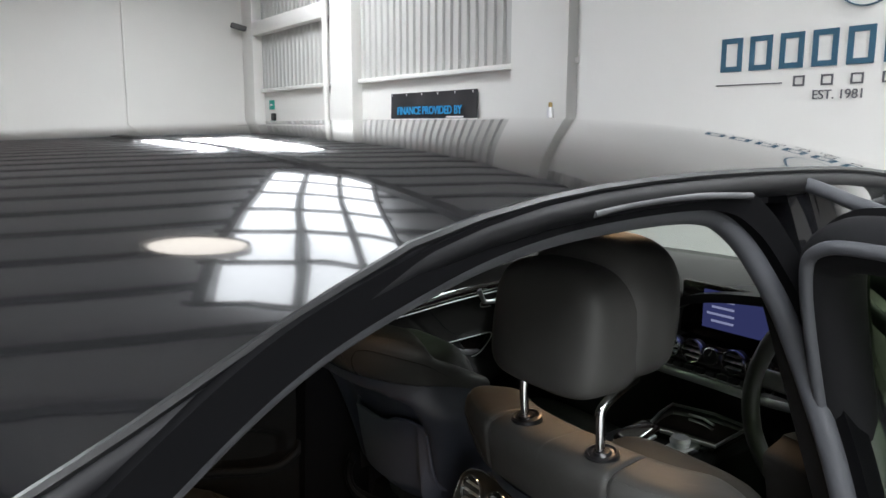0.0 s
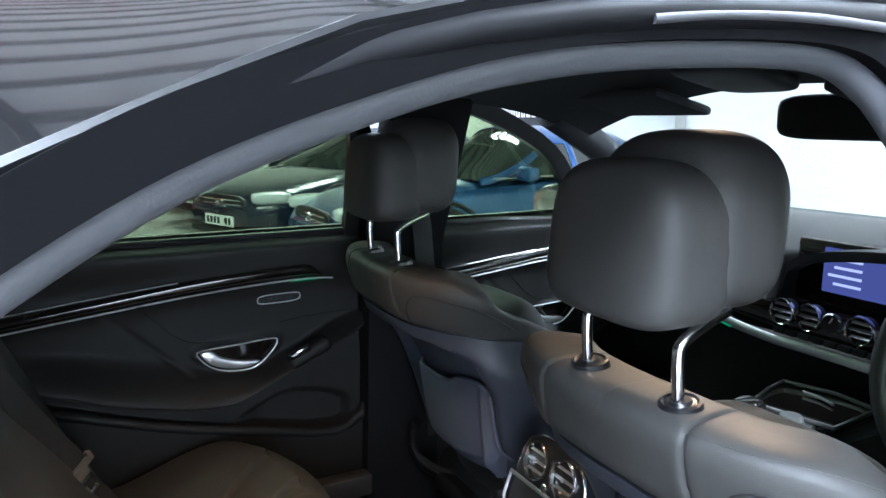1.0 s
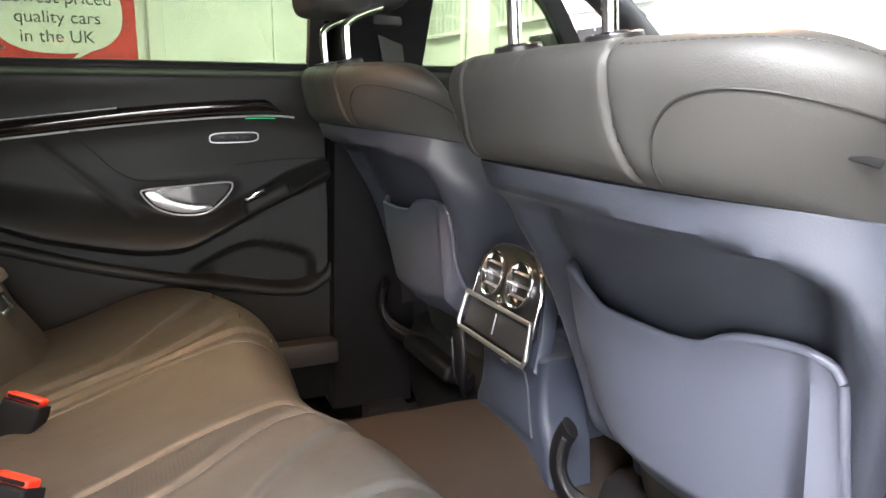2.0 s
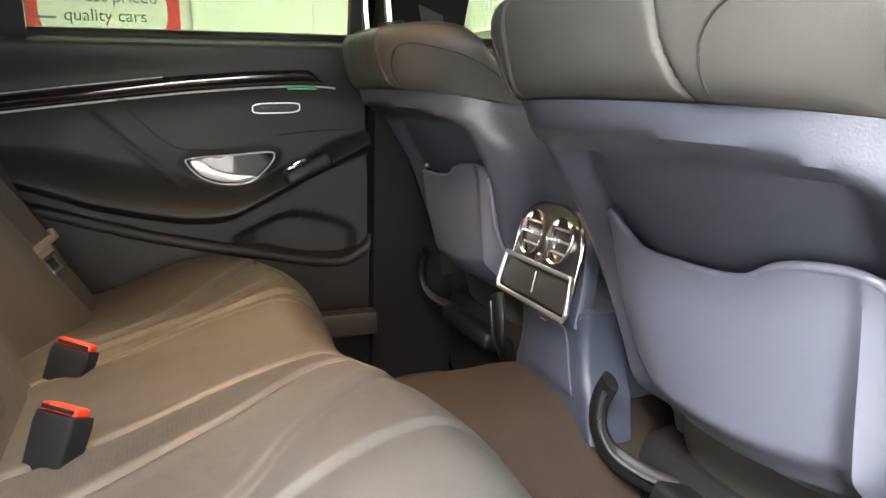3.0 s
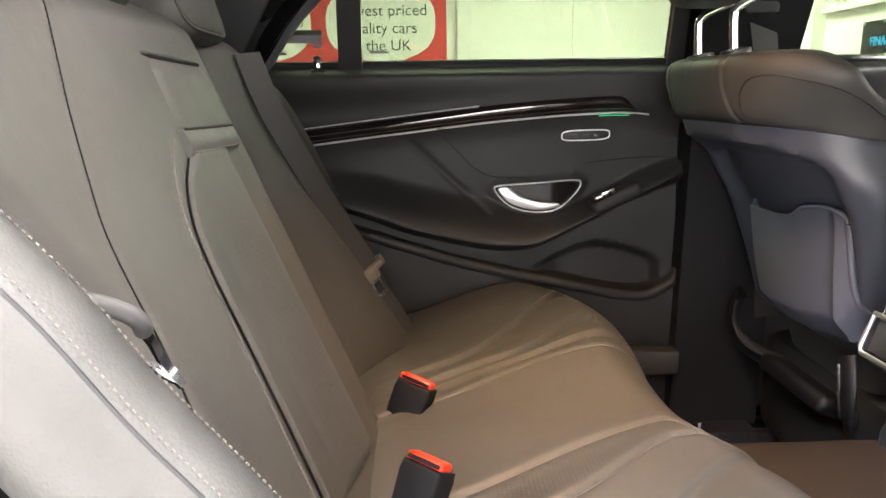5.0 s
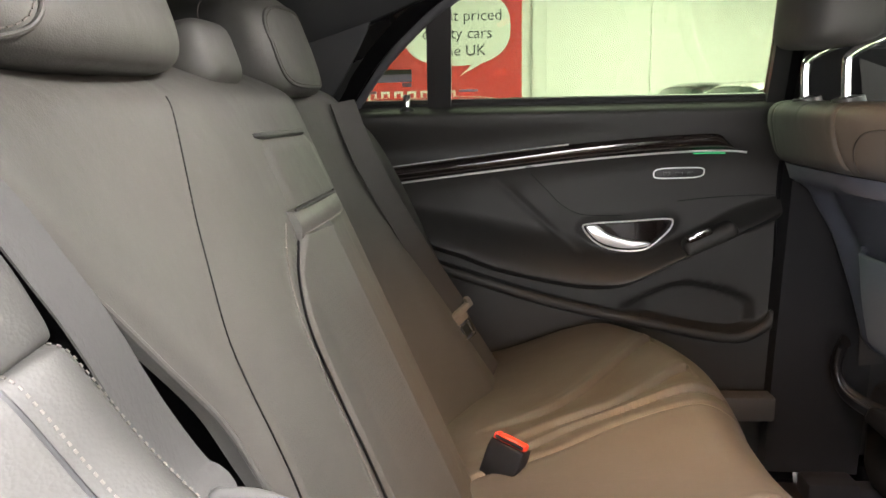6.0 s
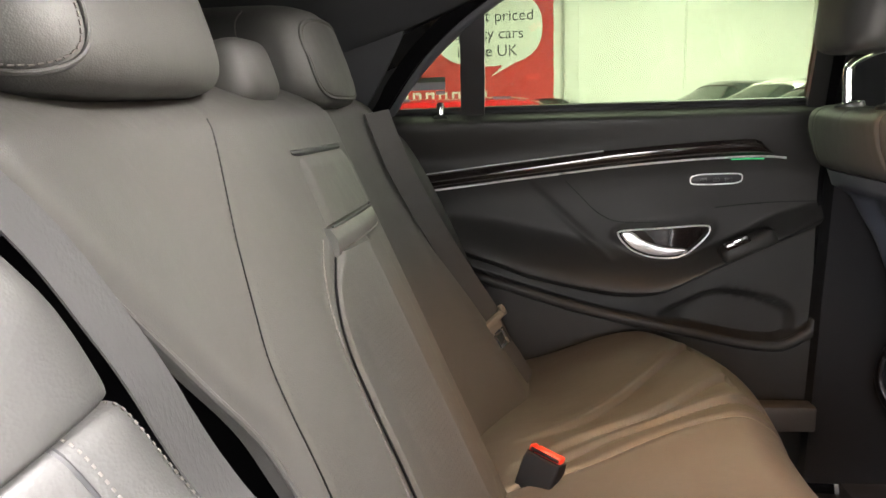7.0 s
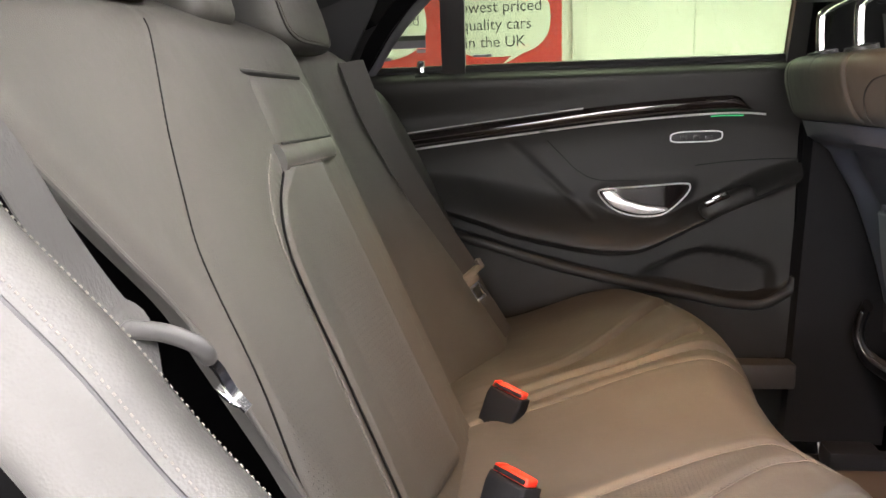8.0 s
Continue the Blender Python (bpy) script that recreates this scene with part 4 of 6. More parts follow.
    # head restraint
    head = part("headrest", move(pillow(0.057, 0.094, 0.075, 0.50, 0.55, 56, 34, lambda p: Vector((p.x + 0.10 * p.z, p.y * (1 - 0.20 * max(0.0, p.z / 0.08) ** 2), p.z + 0.014 * (1 - (p.y / 0.112) ** 2) * (p.z > 0)))), Matrix.Translation((0.664, yc, 1.222))), LEATHER, seat, "black leather headrest")
    part("headrest_back", move(pillow(0.052, 0.091, 0.071, 0.40, 0.50, 56, 34, lambda p: Vector((p.x + 0.10 * p.z, p.y * (1 - 0.20 * max(0.0, p.z / 0.075) ** 2), p.z + 0.006 * (1 - (p.y / 0.1) ** 2) * (p.z > 0)))), Matrix.Translation((0.606, yc, 1.209))), LEATHER, head, "smooth rear cover")
    for e in (1, -1):
        py = yc + e * 0.065
        part("headrest_post", tube([(0.609, py, 1.035), (0.606, py, 1.065), (0.603, py, 1.112), (0.607, py, 1.126), (0.628, py, 1.138), (0.66, py, 1.15)], 0.0058, 14, 8, up=(0, 1, 0)), CHROME, head, "chrome headrest post")
        part("post_collar", lathe([(0.0, 0.0045), (0.0095, 0.0045), (0.0115, 0.002), (0.0145, 0.0015), (0.0165, 0.0035), (0.0195, 0.0025), (0.021, -0.008)], 28, Matrix.Translation((0.6085, py, 1.0700)) @ Matrix.Rotation(radians(-9), 4, "Y")), TRIM_BLACK, head, "flat black post collar")
    for o in seat.children_recursive:
        o.data.transform(Matrix.Translation((dx, 0, dz)))
    return seat


make_front_seat(0.378, "black leather front passenger seat with chrome headrest posts", -1, 0.014, 0.014)
make_front_seat(-0.293, "black leather driver's seat with chrome headrest posts", 1, -0.002, 0.003)


# ---- rear bench ----
bench = thing("rear_bench", "black leather rear bench seat with pleated cushion", "car seat")


CUSHION_FRONT = curve1([(-0.66, 0.40), (-0.55, 0.47), (-0.42, 0.525), (-0.25, 0.540), (-0.13, 0.532), (-0.055, 0.514), (0.0, 0.492), (0.07, 0.480), (0.20, 0.474), (0.31, 0.486), (0.42, 0.488), (0.50, 0.470), (0.58, 0.43), (0.70, 0.34)])
# stitched seams and soft pleats of the cushion, each from the back to the front edge (x, y)
SEAMS = [smooth_path([(x, y, 0) for x, y in line], 8) for line in (
    [(0.10, -0.150), (0.22, -0.100), (0.32, -0.050), (0.405, -0.012), (0.448, -0.002), (0.474, -0.036), (0.50, -0.05)],
    [(0.10, -0.235), (0.202, -0.187), (0.291, -0.138), (0.345, -0.108), (0.425, -0.046), (0.474, -0.036)],
    [(0.10, 0.060), (0.20, 0.122), (0.247, 0.150), (0.32, 0.200), (0.395, 0.234), (0.475, 0.250), (0.51, 0.26)])]
PLEATS = [smooth_path([(x, y, 0) for x, y in line], 6) for line in (
    [(0.12, 0.115), (0.20, 0.162), (0.288, 0.240), (0.389, 0.285), (0.487, 0.312)],
    [(0.11, 0.12), (0.16, 0.155), (0.236, 0.225), (0.337, 0.288), (0.455, 0.385)],
    [(0.10, 0.16), (0.141, 0.205), (0.255, 0.310), (0.356, 0.430), (0.430, 0.530)],
    [(0.12, -0.40), (0.25, -0.305), (0.33, -0.246), (0.385, -0.182), (0.455, -0.112), (0.520, -0.060)],
    [(0.12, -0.42), (0.25, -0.33), (0.34, -0.280), (0.42, -0.250), (0.475, -0.232), (0.535, -0.222)],
    [(0.12, -0.44), (0.25, -0.40), (0.35, -0.375), (0.45, -0.365), (0.53, -0.370)])]


def gaps(points, x, y):
    """Signed distance sideways from a line that runs from back to front, 1 where it does not reach."""
    if x < points[0].x or x > points[-1].x:
        return 1.0
    for p, q in zip(points, points[1:]):
        if p.x <= x <= q.x:
            f = (x - p.x) / max(1e-6, q.x - p.x)
            slope = (q.y - p.y) / max(1e-6, q.x - p.x)
            return (y - p.y - (q.y - p.y) * f) / math.sqrt(1 + slope * slope)
    return 1.0


def fold(d):
    """Profile across a pleat: a short wall on one side of its line, a long soft slope on the other."""
    if d < 0:
        return -0.0085 * max(0.0, 1 + d / 0.048) ** 1.6
    return -0.0085 * (1 - step(0.0, 0.007, d)) + 0.0018 * bell(d - 0.013, 0.010)


@functools.lru_cache(maxsize=None)
def cushion_z(x, y):
    """Top of the bench cushion."""
    a = abs(y - YC)
    z = 0.672 + 0.028 * step(0.15, 0.45, x) - 0.014 * bell(a - 0.33, 0.13) * (1 - step(0.30, 0.48, x))
    z += 0.008 * bell(y + 0.25, 0.14) * step(0.30, 0.46, x) - 0.006 * bell(y - 0.10, 0.07) * step(0.2, 0.42, x)
    front = CUSHION_FRONT(y)
    over = max(0.0, x - (front - 0.055))
    z -= 8.5 * over * over + 26.0 * max(0.0, x - front) ** 2
    z -= 0.10 * step(0.575, 0.69, a) ** 1.5
    z -= 0.030 * (1 - step(0.06, 0.15, x)) + 0.042 * step(0.24, 0.52, y) * (1 - step(0.10, 0.34, x))
    for line in SEAMS:
        d = gaps(line, x, y)
        z += -0.0040 * bell(d, 0.0030) + 0.0012 * bell(abs(d) - 0.012, 0.009)
    for k, line in enumerate(PLEATS):
        d = gaps(line, x, y)
        f = step(0.12, 0.24, x) * (1 - 0.6 * step(front - 0.05, front + 0.02, x))
        z += f * (1.0 if k < 3 else 0.6) * fold(d)
    return z


def cushion_x(u, y):
    return 0.05 + (CUSHION_FRONT(y) + 0.045 - 0.05) * u


part("seat_cushion", sheet(lambda u, y: (cushion_x(u, y), y, cushion_z(cushion_x(u, y), y)), span(0, 1, 160), span(YC - 0.68, YC + 0.68, 400), (0, 0, -0.05)), LEATHER, bench, "pleated black leather cushion")
part("cushion_skirt", sheet(lambda y, v: (CUSHION_FRONT(y) + 0.040 - 0.012 * (1 - v) ** 2 - 0.075 * v, y, cushion_z(CUSHION_FRONT(y) + 0.040, y) + 0.003 - 0.28 * v), span(YC - 0.66, YC + 0.66, 60), span(0, 1, 12), (-0.03, 0, 0)), LEATHER, bench)
for line in SEAMS:
    pts = [p for p in line if p.x > 0.13 and p.x < CUSHION_FRONT(p.y) + 0.02]
    part("cushion_piping", sweep([Vector((p.x, p.y, cushion_z(p.x, p.y) + 0.0002)) for p in pts], ring(0.0008, 6)), DARK, bench)
    fine_ = smooth_path([(p.x, p.y - 0.006, 0) for p in pts], 3)
    part("cushion_stitch", stitches([(p.x, p.y, cushion_z(p.x, p.y) + 0.0004) for p in fine_], 0.0046, 0.0030, 0.00055), THREAD, bench)


def dots(name, places, normal, parent, r=0.00085):
    """Small punched holes, six-sided, laid on a leather face."""
    n = Vector(normal).normalized()
    e1 = n.cross(Vector((0, 1, 0))).normalized()
    e2 = n.cross(e1)
    vs, fs = [], []
    for c in places:
        k = len(vs)
        vs += [tuple(Vector(c) + n * 0.0006 + e1 * r * math.cos(q) + e2 * r * math.sin(q)) for q in (0, 1.05, 2.1, 3.14, 4.19, 5.24)]
        fs.append(tuple(range(k, k + 6)))
    return tagged(part(name, (vs, fs), DARK, parent, smooth=False), kind="stuff")


punched = []
for i in range(70):
    for j in range(24):
        x = 0.16 + i * 0.0042
        lo_, hi_ = [line_y for line_y in (y_ for y_ in (min(SEAMS[1], key=lambda p: abs(p.x - x)).y, min(SEAMS[0], key=lambda p: abs(p.x - x)).y))]
        y = lo_ + 0.013 + j * 0.0042 + (0.0021 if i % 2 else 0)
        if y < hi_ - 0.012 and x < 0.455:
            punched.append((x, y, cushion_z(x, y)))
dots("perforation", punched, (0, 0, 1), bench)


near_in = curve1([(0.57, -0.300), (0.80, -0.292), (0.90, -0.288), (0.93, -0.287), (0.958, -0.283), (0.99, -0.270), (1.025, -0.254), (1.05, -0.240), (1.094, -0.215), (1.14, -0.193)])
STITCH = curve1([(0.56, -0.236), (0.745, -0.209), (0.79, -0.204), (0.83, -0.200), (0.87, -0.194), (0.90, -0.191), (0.93, -0.188), (0.95, -0.180), (0.972, -0.164), (0.99, -0.142), (1.008, -0.105)])
arm_l = curve1([(0.56, -0.222), (0.745, -0.196), (0.83, -0.188), (0.91, -0.183), (0.942, -0.172), (0.968, -0.146), (0.987, -0.112), (1.0, -0.105)])
EDGE = curve1([(0.57, -0.255), (0.75, -0.285), (0.81, -0.296), (0.845, -0.303), (0.883, -0.311), (0.922, -0.320), (0.965, -0.346), (0.998, -0.367), (1.025, -0.386), (1.06, -0.410), (1.14, -0.465)])
ARM_R = 0.088


@functools.lru_cache(maxsize=None)
def back_x(y, z):
    """Front face of the bench backrest; the seat beyond the armrest lies deeper, its bolster by the door stands out again."""
    x = -0.003 + (1.007 - z) * 0.42
    if y > 0.05:
        x -= 0.058 * step(0.080, 0.115, y) * (1 - step(0.27, 0.45, y))
        x += step(0.36, 0.47, y) * (0.006 - 0.13 * (z - 0.68))
        x -= 0.16 * step(0.535, 0.600, y)
    else:
        x -= 0.010 * bell(y + 0.33, 0.09) * step(0.62, 0.80, z)
        x -= 0.007 * step(-0.03, 0.0, EDGE(z) - y) ** 2
        x -= 0.0013 * bell(y - near_in(z), 0.0035)
        x += 0.0020 * step(0.0, 0.006, y - STITCH(z)) * (1 - step(0.99, 1.005, z))
        x -= 0.0015 * bell(y - arm_l(z), 0.003) * (1 - step(0.985, 0.995, z))
    x -= 0.06 * step(1.085, 1.14, z) ** 2
    return x


def back_at(u, z):
    y = EDGE(z) + (YC + 0.62 - EDGE(z)) * u
    return (back_x(y, z), y, z)


back = part("backrest", sheet(back_at, span(0, 1, 440), span(0.57, 1.135, 130), (-0.016, 0, 0.006)), LEATHER, bench, "sloped black leather backrest")
part("edge_piping", sweep([Vector((back_x(EDGE(z), z), EDGE(z) - 0.0005, z)) for z in span(0.58, 1.13, 80)], ring(0.0022, 8)), LEATHER, back, "leather piping along the edge")
# added black sheet, stands in for the shade deep in the gap
part("gap_lining", sheet(lambda y, z: (-0.085 + (1.007 - z) * 0.42, y, z), span(YC - 0.66, YC + 0.60, 12), span(0.36, 1.13, 10), (-0.02, 0, 0)), JAMB_SHADE, bench, "black sheet added for the shade behind the seat edge")
# near-black tube puts the shade of the seam's groove into colour
part("back_seam", sweep([Vector((back_x(near_in(z), z) - 0.0002, near_in(z), z)) for z in span(0.60, 1.10, 90)], ring(0.0010, 6)), JAMB_SHADE, back)
punched = []
for i in range(96):
    for j in range(7):
        z = 0.70 + i * 0.0042
        y = near_in(z) + 0.007 + j * 0.0042 + (0.0021 if i % 2 else 0)
        if j < 7 * math.sin(math.pi * min(1.0, max(0.0, (z - 0.70) / 0.27))):
            punched.append((back_x(y, z), y, z))
dots("perforation", punched, (0.92, 0, 0.39), back, 0.0007)

# folding armrest in the middle, with its strap and the padded piece above


@functools.lru_cache(maxsize=None)
def armrest_at(u, z, lift):
    y = arm_l(z) + (ARM_R - arm_l(z)) * u
    left, right = y - arm_l(z), ARM_R - y
    rise = -0.001 + 0.0050 * step(0.0, 0.012, left)
    ridge = 0.015 * max(0.0, 1 - abs(y + 0.052) / 0.090) ** 1.3 - 0.13 * max(0.0, y + 0.052)
    ends = -0.052 * (1 - math.sqrt(max(0.0, 1 - (1 - min(1.0, right / 0.024)) ** 2)))
    foot_ = -0.075 * max(0.0, (0.715 - z) / 0.055) ** 2.2
    crease = -0.007 * bell(y - 0.052 - 0.10 * max(0.0, 0.72 - z), 0.005) * (1 - step(0.735, 0.752, z))
    x = -0.003 + (1.007 - z) * 0.42
    return (x + lift + rise + ridge + ends + foot_ + crease, y, z)


arm = part("centre_armrest", sheet(lambda u, z: armrest_at(u, z, 0.0), span(0, 1, 130), span(0.655, 0.988, 120), (-0.014, 0, 0)), LEATHER, bench, "folded-up perforated leather armrest")
# near-black tube in place of the shade between armrest and backrest
part("armrest_groove", sweep([Vector((back_x(arm_l(z), z) + 0.0022, arm_l(z), z)) for z in span(0.60, 0.985, 90)], ring(0.0010, 6)), JAMB_SHADE, arm)


def strap_at(u, v, g=0.0):
    y0, y1 = -0.112 + 0.008 * v, 0.078 + 0.014 * v
    y, z = y0 + (y1 - y0) * u, 0.9865 + 0.0205 * v - 0.002 * u
    arch_ = 0.004 * math.sin(math.pi * min(1.0, 0.12 + 0.8 * u)) - 0.012 * step(0.75, 1.0, u)
    return Vector((-0.003 + (1.007 - z) * 0.42 + 0.004 + arch_ + 0.003 * math.sin(math.pi * v) + g, y, z))


part("armrest_strap", sheet(lambda u, v: strap_at(u, v), span(0, 1, 40), span(0, 1, 10), (-0.012, 0, 0)), LEATHER, arm, "leather pull strap")
part("strap_thread", stitches([strap_at(u, 0.14, 0.0006) for u in span(0.03, 0.97, 30)], 0.0042, 0.0027, 0.0006), THREAD, arm)


def top_at(u, v):
    y0, y1 = -0.106 + 0.008 * v, 0.094 - 0.004 * v
    y, z = y0 + (y1 - y0) * u, 1.009 + 0.058 * v - 0.003 * u
    soft = 0.0065 * step(0.0, 0.14, u) * (1 - 0.8 * step(0.80, 1.0, u)) * (1 - 0.55 * step(0.78, 1.0, v))
    return Vector((-0.003 + (1.007 - z) * 0.42 - 0.003 + soft - 0.02 * step(0.85, 1.0, u), y, z))


part("armrest_top", sheet(top_at, span(0, 1, 50), span(0, 1, 30), (-0.02, 0, 0)), LEATHER, arm, "padded leather flap")
# dark tubes stand in for the shade inside the two slots
part("armrest_slot", sweep([top_at(u, 1.0) + Vector((0.0, 0, 0.0012)) for u in span(0.02, 0.80, 20)], ring(0.0030, 8)), DARK, arm)
part("strap_slot", sweep([strap_at(u, 1.0) + Vector((0.0005, 0, 0.0008)) for u in span(0.03, 0.9, 20)], ring(0.0013, 8)), DARK, arm)
part("strap_stitch", stitches([(back_x(STITCH(z) + 0.003, z) + 0.0006, STITCH(z) + 0.003, z) for z in span(0.60, 1.000, 80)], 0.0042, 0.0027, 0.0006), THREAD, arm, "pale stitched seam")
punched = []
for i in range(67):
    for j in range(32):
        z = 0.665 + i * 0.0046
        y = arm_l(z) + 0.014 + j * 0.0050 + (0.0025 if i % 2 else 0)
        if y < -0.062 - 0.055 * step(0.90, 0.965, z):
            u = (y - arm_l(z)) / (ARM_R - arm_l(z))
            punched.append(armrest_at(u, z, 0.0))
dots("perforation", punched, (0.92, 0, 0.39), arm)

# rear head restraints
for rx_, yc, rz_, lc, lw, lh in ((-0.165, YC + 0.268, 1.166, 0.0, 0.098, 0.050), (-0.135, YC - 0.285, 1.178, -0.150, 0.075, 0.052)):
    form = lambda p: p + Vector((-0.30 * p.z - 1.1 * p.y * p.y, 0, -0.7 * p.y * p.y * (p.z > 0)))
    hw = 0.128 if lc else 0.142
    at = Matrix.Translation((rx_, yc, rz_))
    hr = part("rear_headrest", move(pillow(0.085, hw, 0.066, 0.42, 0.42, 56, 28, form), at), LEATHER, bench, "black leather rear headrest")

    def on_rest(y, z, g=0.0):
        cv = math.sqrt(max(0.0, 1 - abs(z / 0.066) ** (2 / 0.42)))
        r = cv ** 0.42
        cu_ = math.sqrt(max(0.0, 1 - min(1.0, abs(y / (hw * r + 1e-6))) ** (2 / 0.42)))
        return at @ form(Vector((0.085 * r * cu_ ** 0.42 + g, y, z)))
    loop_ = [(lc + lw * power(math.cos(q), 0.45), -0.002 + lh * power(math.sin(q), 0.45)) for q in span(0, 2 * math.pi, 64)[:-1]]
    loop_ = [(y, z + (0.30 * max(0.0, lc + lw - 0.03 - y) * (z < 0) if lc else 0.0)) for y, z in loop_ if abs(y) < 0.120]
    if lc:
        loop_ = sorted([q for q in loop_ if q[1] > 0.0]) + sorted([q for q in loop_ if q[1] <= 0.0], reverse=True)
    part("headrest_piping", sweep([on_rest(y, z, 0.0002) for y, z in loop_], ring(0.0018, 8), not lc), LEATHER, hr)
    part("headrest_stitch", stitches([on_rest(lc + (y - lc) * 0.95, z * 0.94, 0.0003) for y, z in (loop_ if lc else loop_ + loop_[:1])], 0.0042, 0.0028, 0.00055), THREAD, hr)
    for e in (1, -1):
        for dx in (0.035, -0.02):
            part("headrest_seam", sweep([at @ form(Vector((dx, e * (hw + 0.0003) * (max(0.0, 1 - abs(z / 0.066) ** 4.76)) ** 0.21, z))) for z in span(-0.058, 0.060, 24)], ring(0.0008, 6)), THREAD, hr)
part("rear_headrest", move(pillow(0.048, 0.042, 0.031, 0.45, 0.40, 40, 20), Matrix.Translation((-0.108, -0.048, 1.127)) @ Matrix.Rotation(radians(-18), 4, "Y")), LEATHER, bench, "small middle headrest")

# side bolsters by the doors
part("door_bolster", move(pillow(0.034, 0.060, 0.26, 0.7, 0.7, 32, 30, lambda p: p + Vector((-0.42 * p.z, 0, 0))), Matrix.Translation((0.040, YC + 0.545, 0.80))), LEATHER, bench, "leather side bolster")
axis = smooth_path([(0.049, -0.558, 1.033), (0.056, -0.557, 1.023), (0.069, -0.554, 1.001), (0.092, -0.552, 0.973), (0.111, -0.551, 0.946), (0.135, -0.550, 0.916), (0.175, -0.548, 0.860), (0.21, -0.546, 0.780), (0.235, -0.545, 0.68), (0.245, -0.54, 0.60)], 8)
upper = smooth_path([(-0.06, -0.575, 1.155), (-0.02, -0.572, 1.125), (0.008, -0.570, 1.098), (0.030, -0.566, 1.070), (0.042, -0.562, 1.053), (0.049, -0.559, 1.036), (0.050, -0.558, 1.030)], 8)
SIDE1, SIDE2 = Vector((0.622, 0.591, 0.495)).normalized(), Vector((0.527, -0.798, 0.29)).normalized()


def bolster_at(line, i, a, round_at, g=0.0):
    r = 0.0172 * math.sqrt(max(0.0, 1 - (1 - min(1.0, round_at(i))) ** 2.2)) + g
    return line[i] + SIDE1 * (0.0043 + (1.32 if math.cos(a) > 0 else 1.0) * r * power(math.cos(a), 0.85)) + SIDE2 * (1.15 * r * power(math.sin(a), 0.85))


def bolster_mesh(line, round_at):
    vs = [tuple(bolster_at(line, i, 2 * math.pi * q / 40, round_at)) for i in range(len(line)) for q in range(40)]
    return vs, [(i * 40 + q, (i + 1) * 40 + q, (i + 1) * 40 + (q + 1) % 40, i * 40 + (q + 1) % 40) for i in range(len(line) - 1) for q in range(40)]


soft_top = lambda i: 0.10 + i / 7.0
soft_end = lambda i: 0.55 + (len(upper) - 1 - i) / 6.0
bol = part("door_bolster", bolster_mesh(axis, soft_top), LEATHER, bench, "stitched leather side bolster")
for a0 in (0.20, 1.11):
    part("bolster_thread", stitches([bolster_at(axis, i, a0, soft_top, 0.0003) for i in range(3, len(axis))], 0.0021, 0.0010, 0.00034), THREAD, bol, "pale thread")
part("bolster_seam", sweep([bolster_at(axis, i, 1.24, soft_top, -0.0004) for i in range(3, len(axis))], ring(0.0008, 6)), DARK, bol)
part("bolster_top", bolster_mesh(upper, soft_end), LEATHER, bench, "padded upper end of the bolster")

# belts and buckles

def make_buckle(top, across, up_, label):
    """A buckle that leans out of the bench: centre of its top, the way across it and the way it points."""
    b = thing("seat_belt_buckle", label, "seat belt buckle", "rear belt buckles")
    w = Vector(across).normalized()
    n = Vector(up_)
    n = (n - w * n.dot(w)).normalized()
    t = n.cross(w)
    m = Matrix(((w.x, t.x, n.x, top[0]), (w.y, t.y, n.y, top[1]), (w.z, t.z, n.z, top[2]), (0, 0, 0, 1)))
    body = [(-0.019, -0.085), (0.017, -0.085), (0.0235, -0.012), (0.0225, -0.003), (-0.0205, -0.003), (-0.0225, -0.012)]
    turn_ = Matrix(((1, 0, 0, 0), (0, 0, -1, 0.0125), (0, 1, 0, 0), (0, 0, 0, 1)))
    part("buckle_body", prism(body, 0.025, m @ turn_, 0.004, 3), FOOT, b, "black plastic buckle body")
    part("release_button", move(rbox(0.034, 0.0165, 0.009, 0.0028, 3), m @ Matrix.Translation((0.0035, 0.001, 0.0))), RED, b, "bright red release button")
    part("latch_mark", move(rbox(0.0055, 0.0165, 0.008, 0.0016), m @ Matrix.Translation((-0.0172, 0.001, 0.0002))), RED, b)
    part("latch_slot", move(rbox(0.036, 0.0030, 0.004, 0.001), m @ Matrix.Translation((0.001, -0.0095, 0.0005))), FOOT, b)
    return b


make_buckle((0.184, 0.110, 0.704), (0.031, -0.016, -0.009), (0.50, 0.10, 0.85), "black belt buckle with red button on the bench")
make_buckle((0.195, -0.101, 0.711), (0.042, -0.037, -0.003), (0.42, 0.16, 0.88), "black belt buckle with red button beside the armrest")

belt = thing("seat_belt", "black seat belt hanging over the far bolster", "seat belt", "rear seat belts")
on_far = lambda y, z, g=0.004: (back_x(y, z) + g, y, z)
part("webbing", strap([on_far(0.375, 1.095, 0.016), on_far(0.368, 1.03, 0.014), on_far(0.372, 0.985, 0.014), on_far(0.392, 0.925, 0.012), on_far(0.424, 0.855, 0.010), on_far(0.462, 0.779, 0.010), on_far(0.470, 0.752, 0.010)], 0.046, up=(0.72, -0.60, 0.35)), WEB, belt, "black webbing")
part("webbing_return", strap([on_far(0.470, 0.748, 0.008), on_far(0.474, 0.715), on_far(0.486, 0.68), on_far(0.498, 0.640, 0.002)], 0.044, up=(0.80, -0.45, 0.35)), WEB, belt)
tilt = Matrix.Translation((0.108, 0.458, 0.757)) @ Matrix.Rotation(radians(-46), 4, "Z") @ Matrix.Rotation(radians(-14), 4, "Y") @ Matrix.Rotation(radians(24), 4, "X")
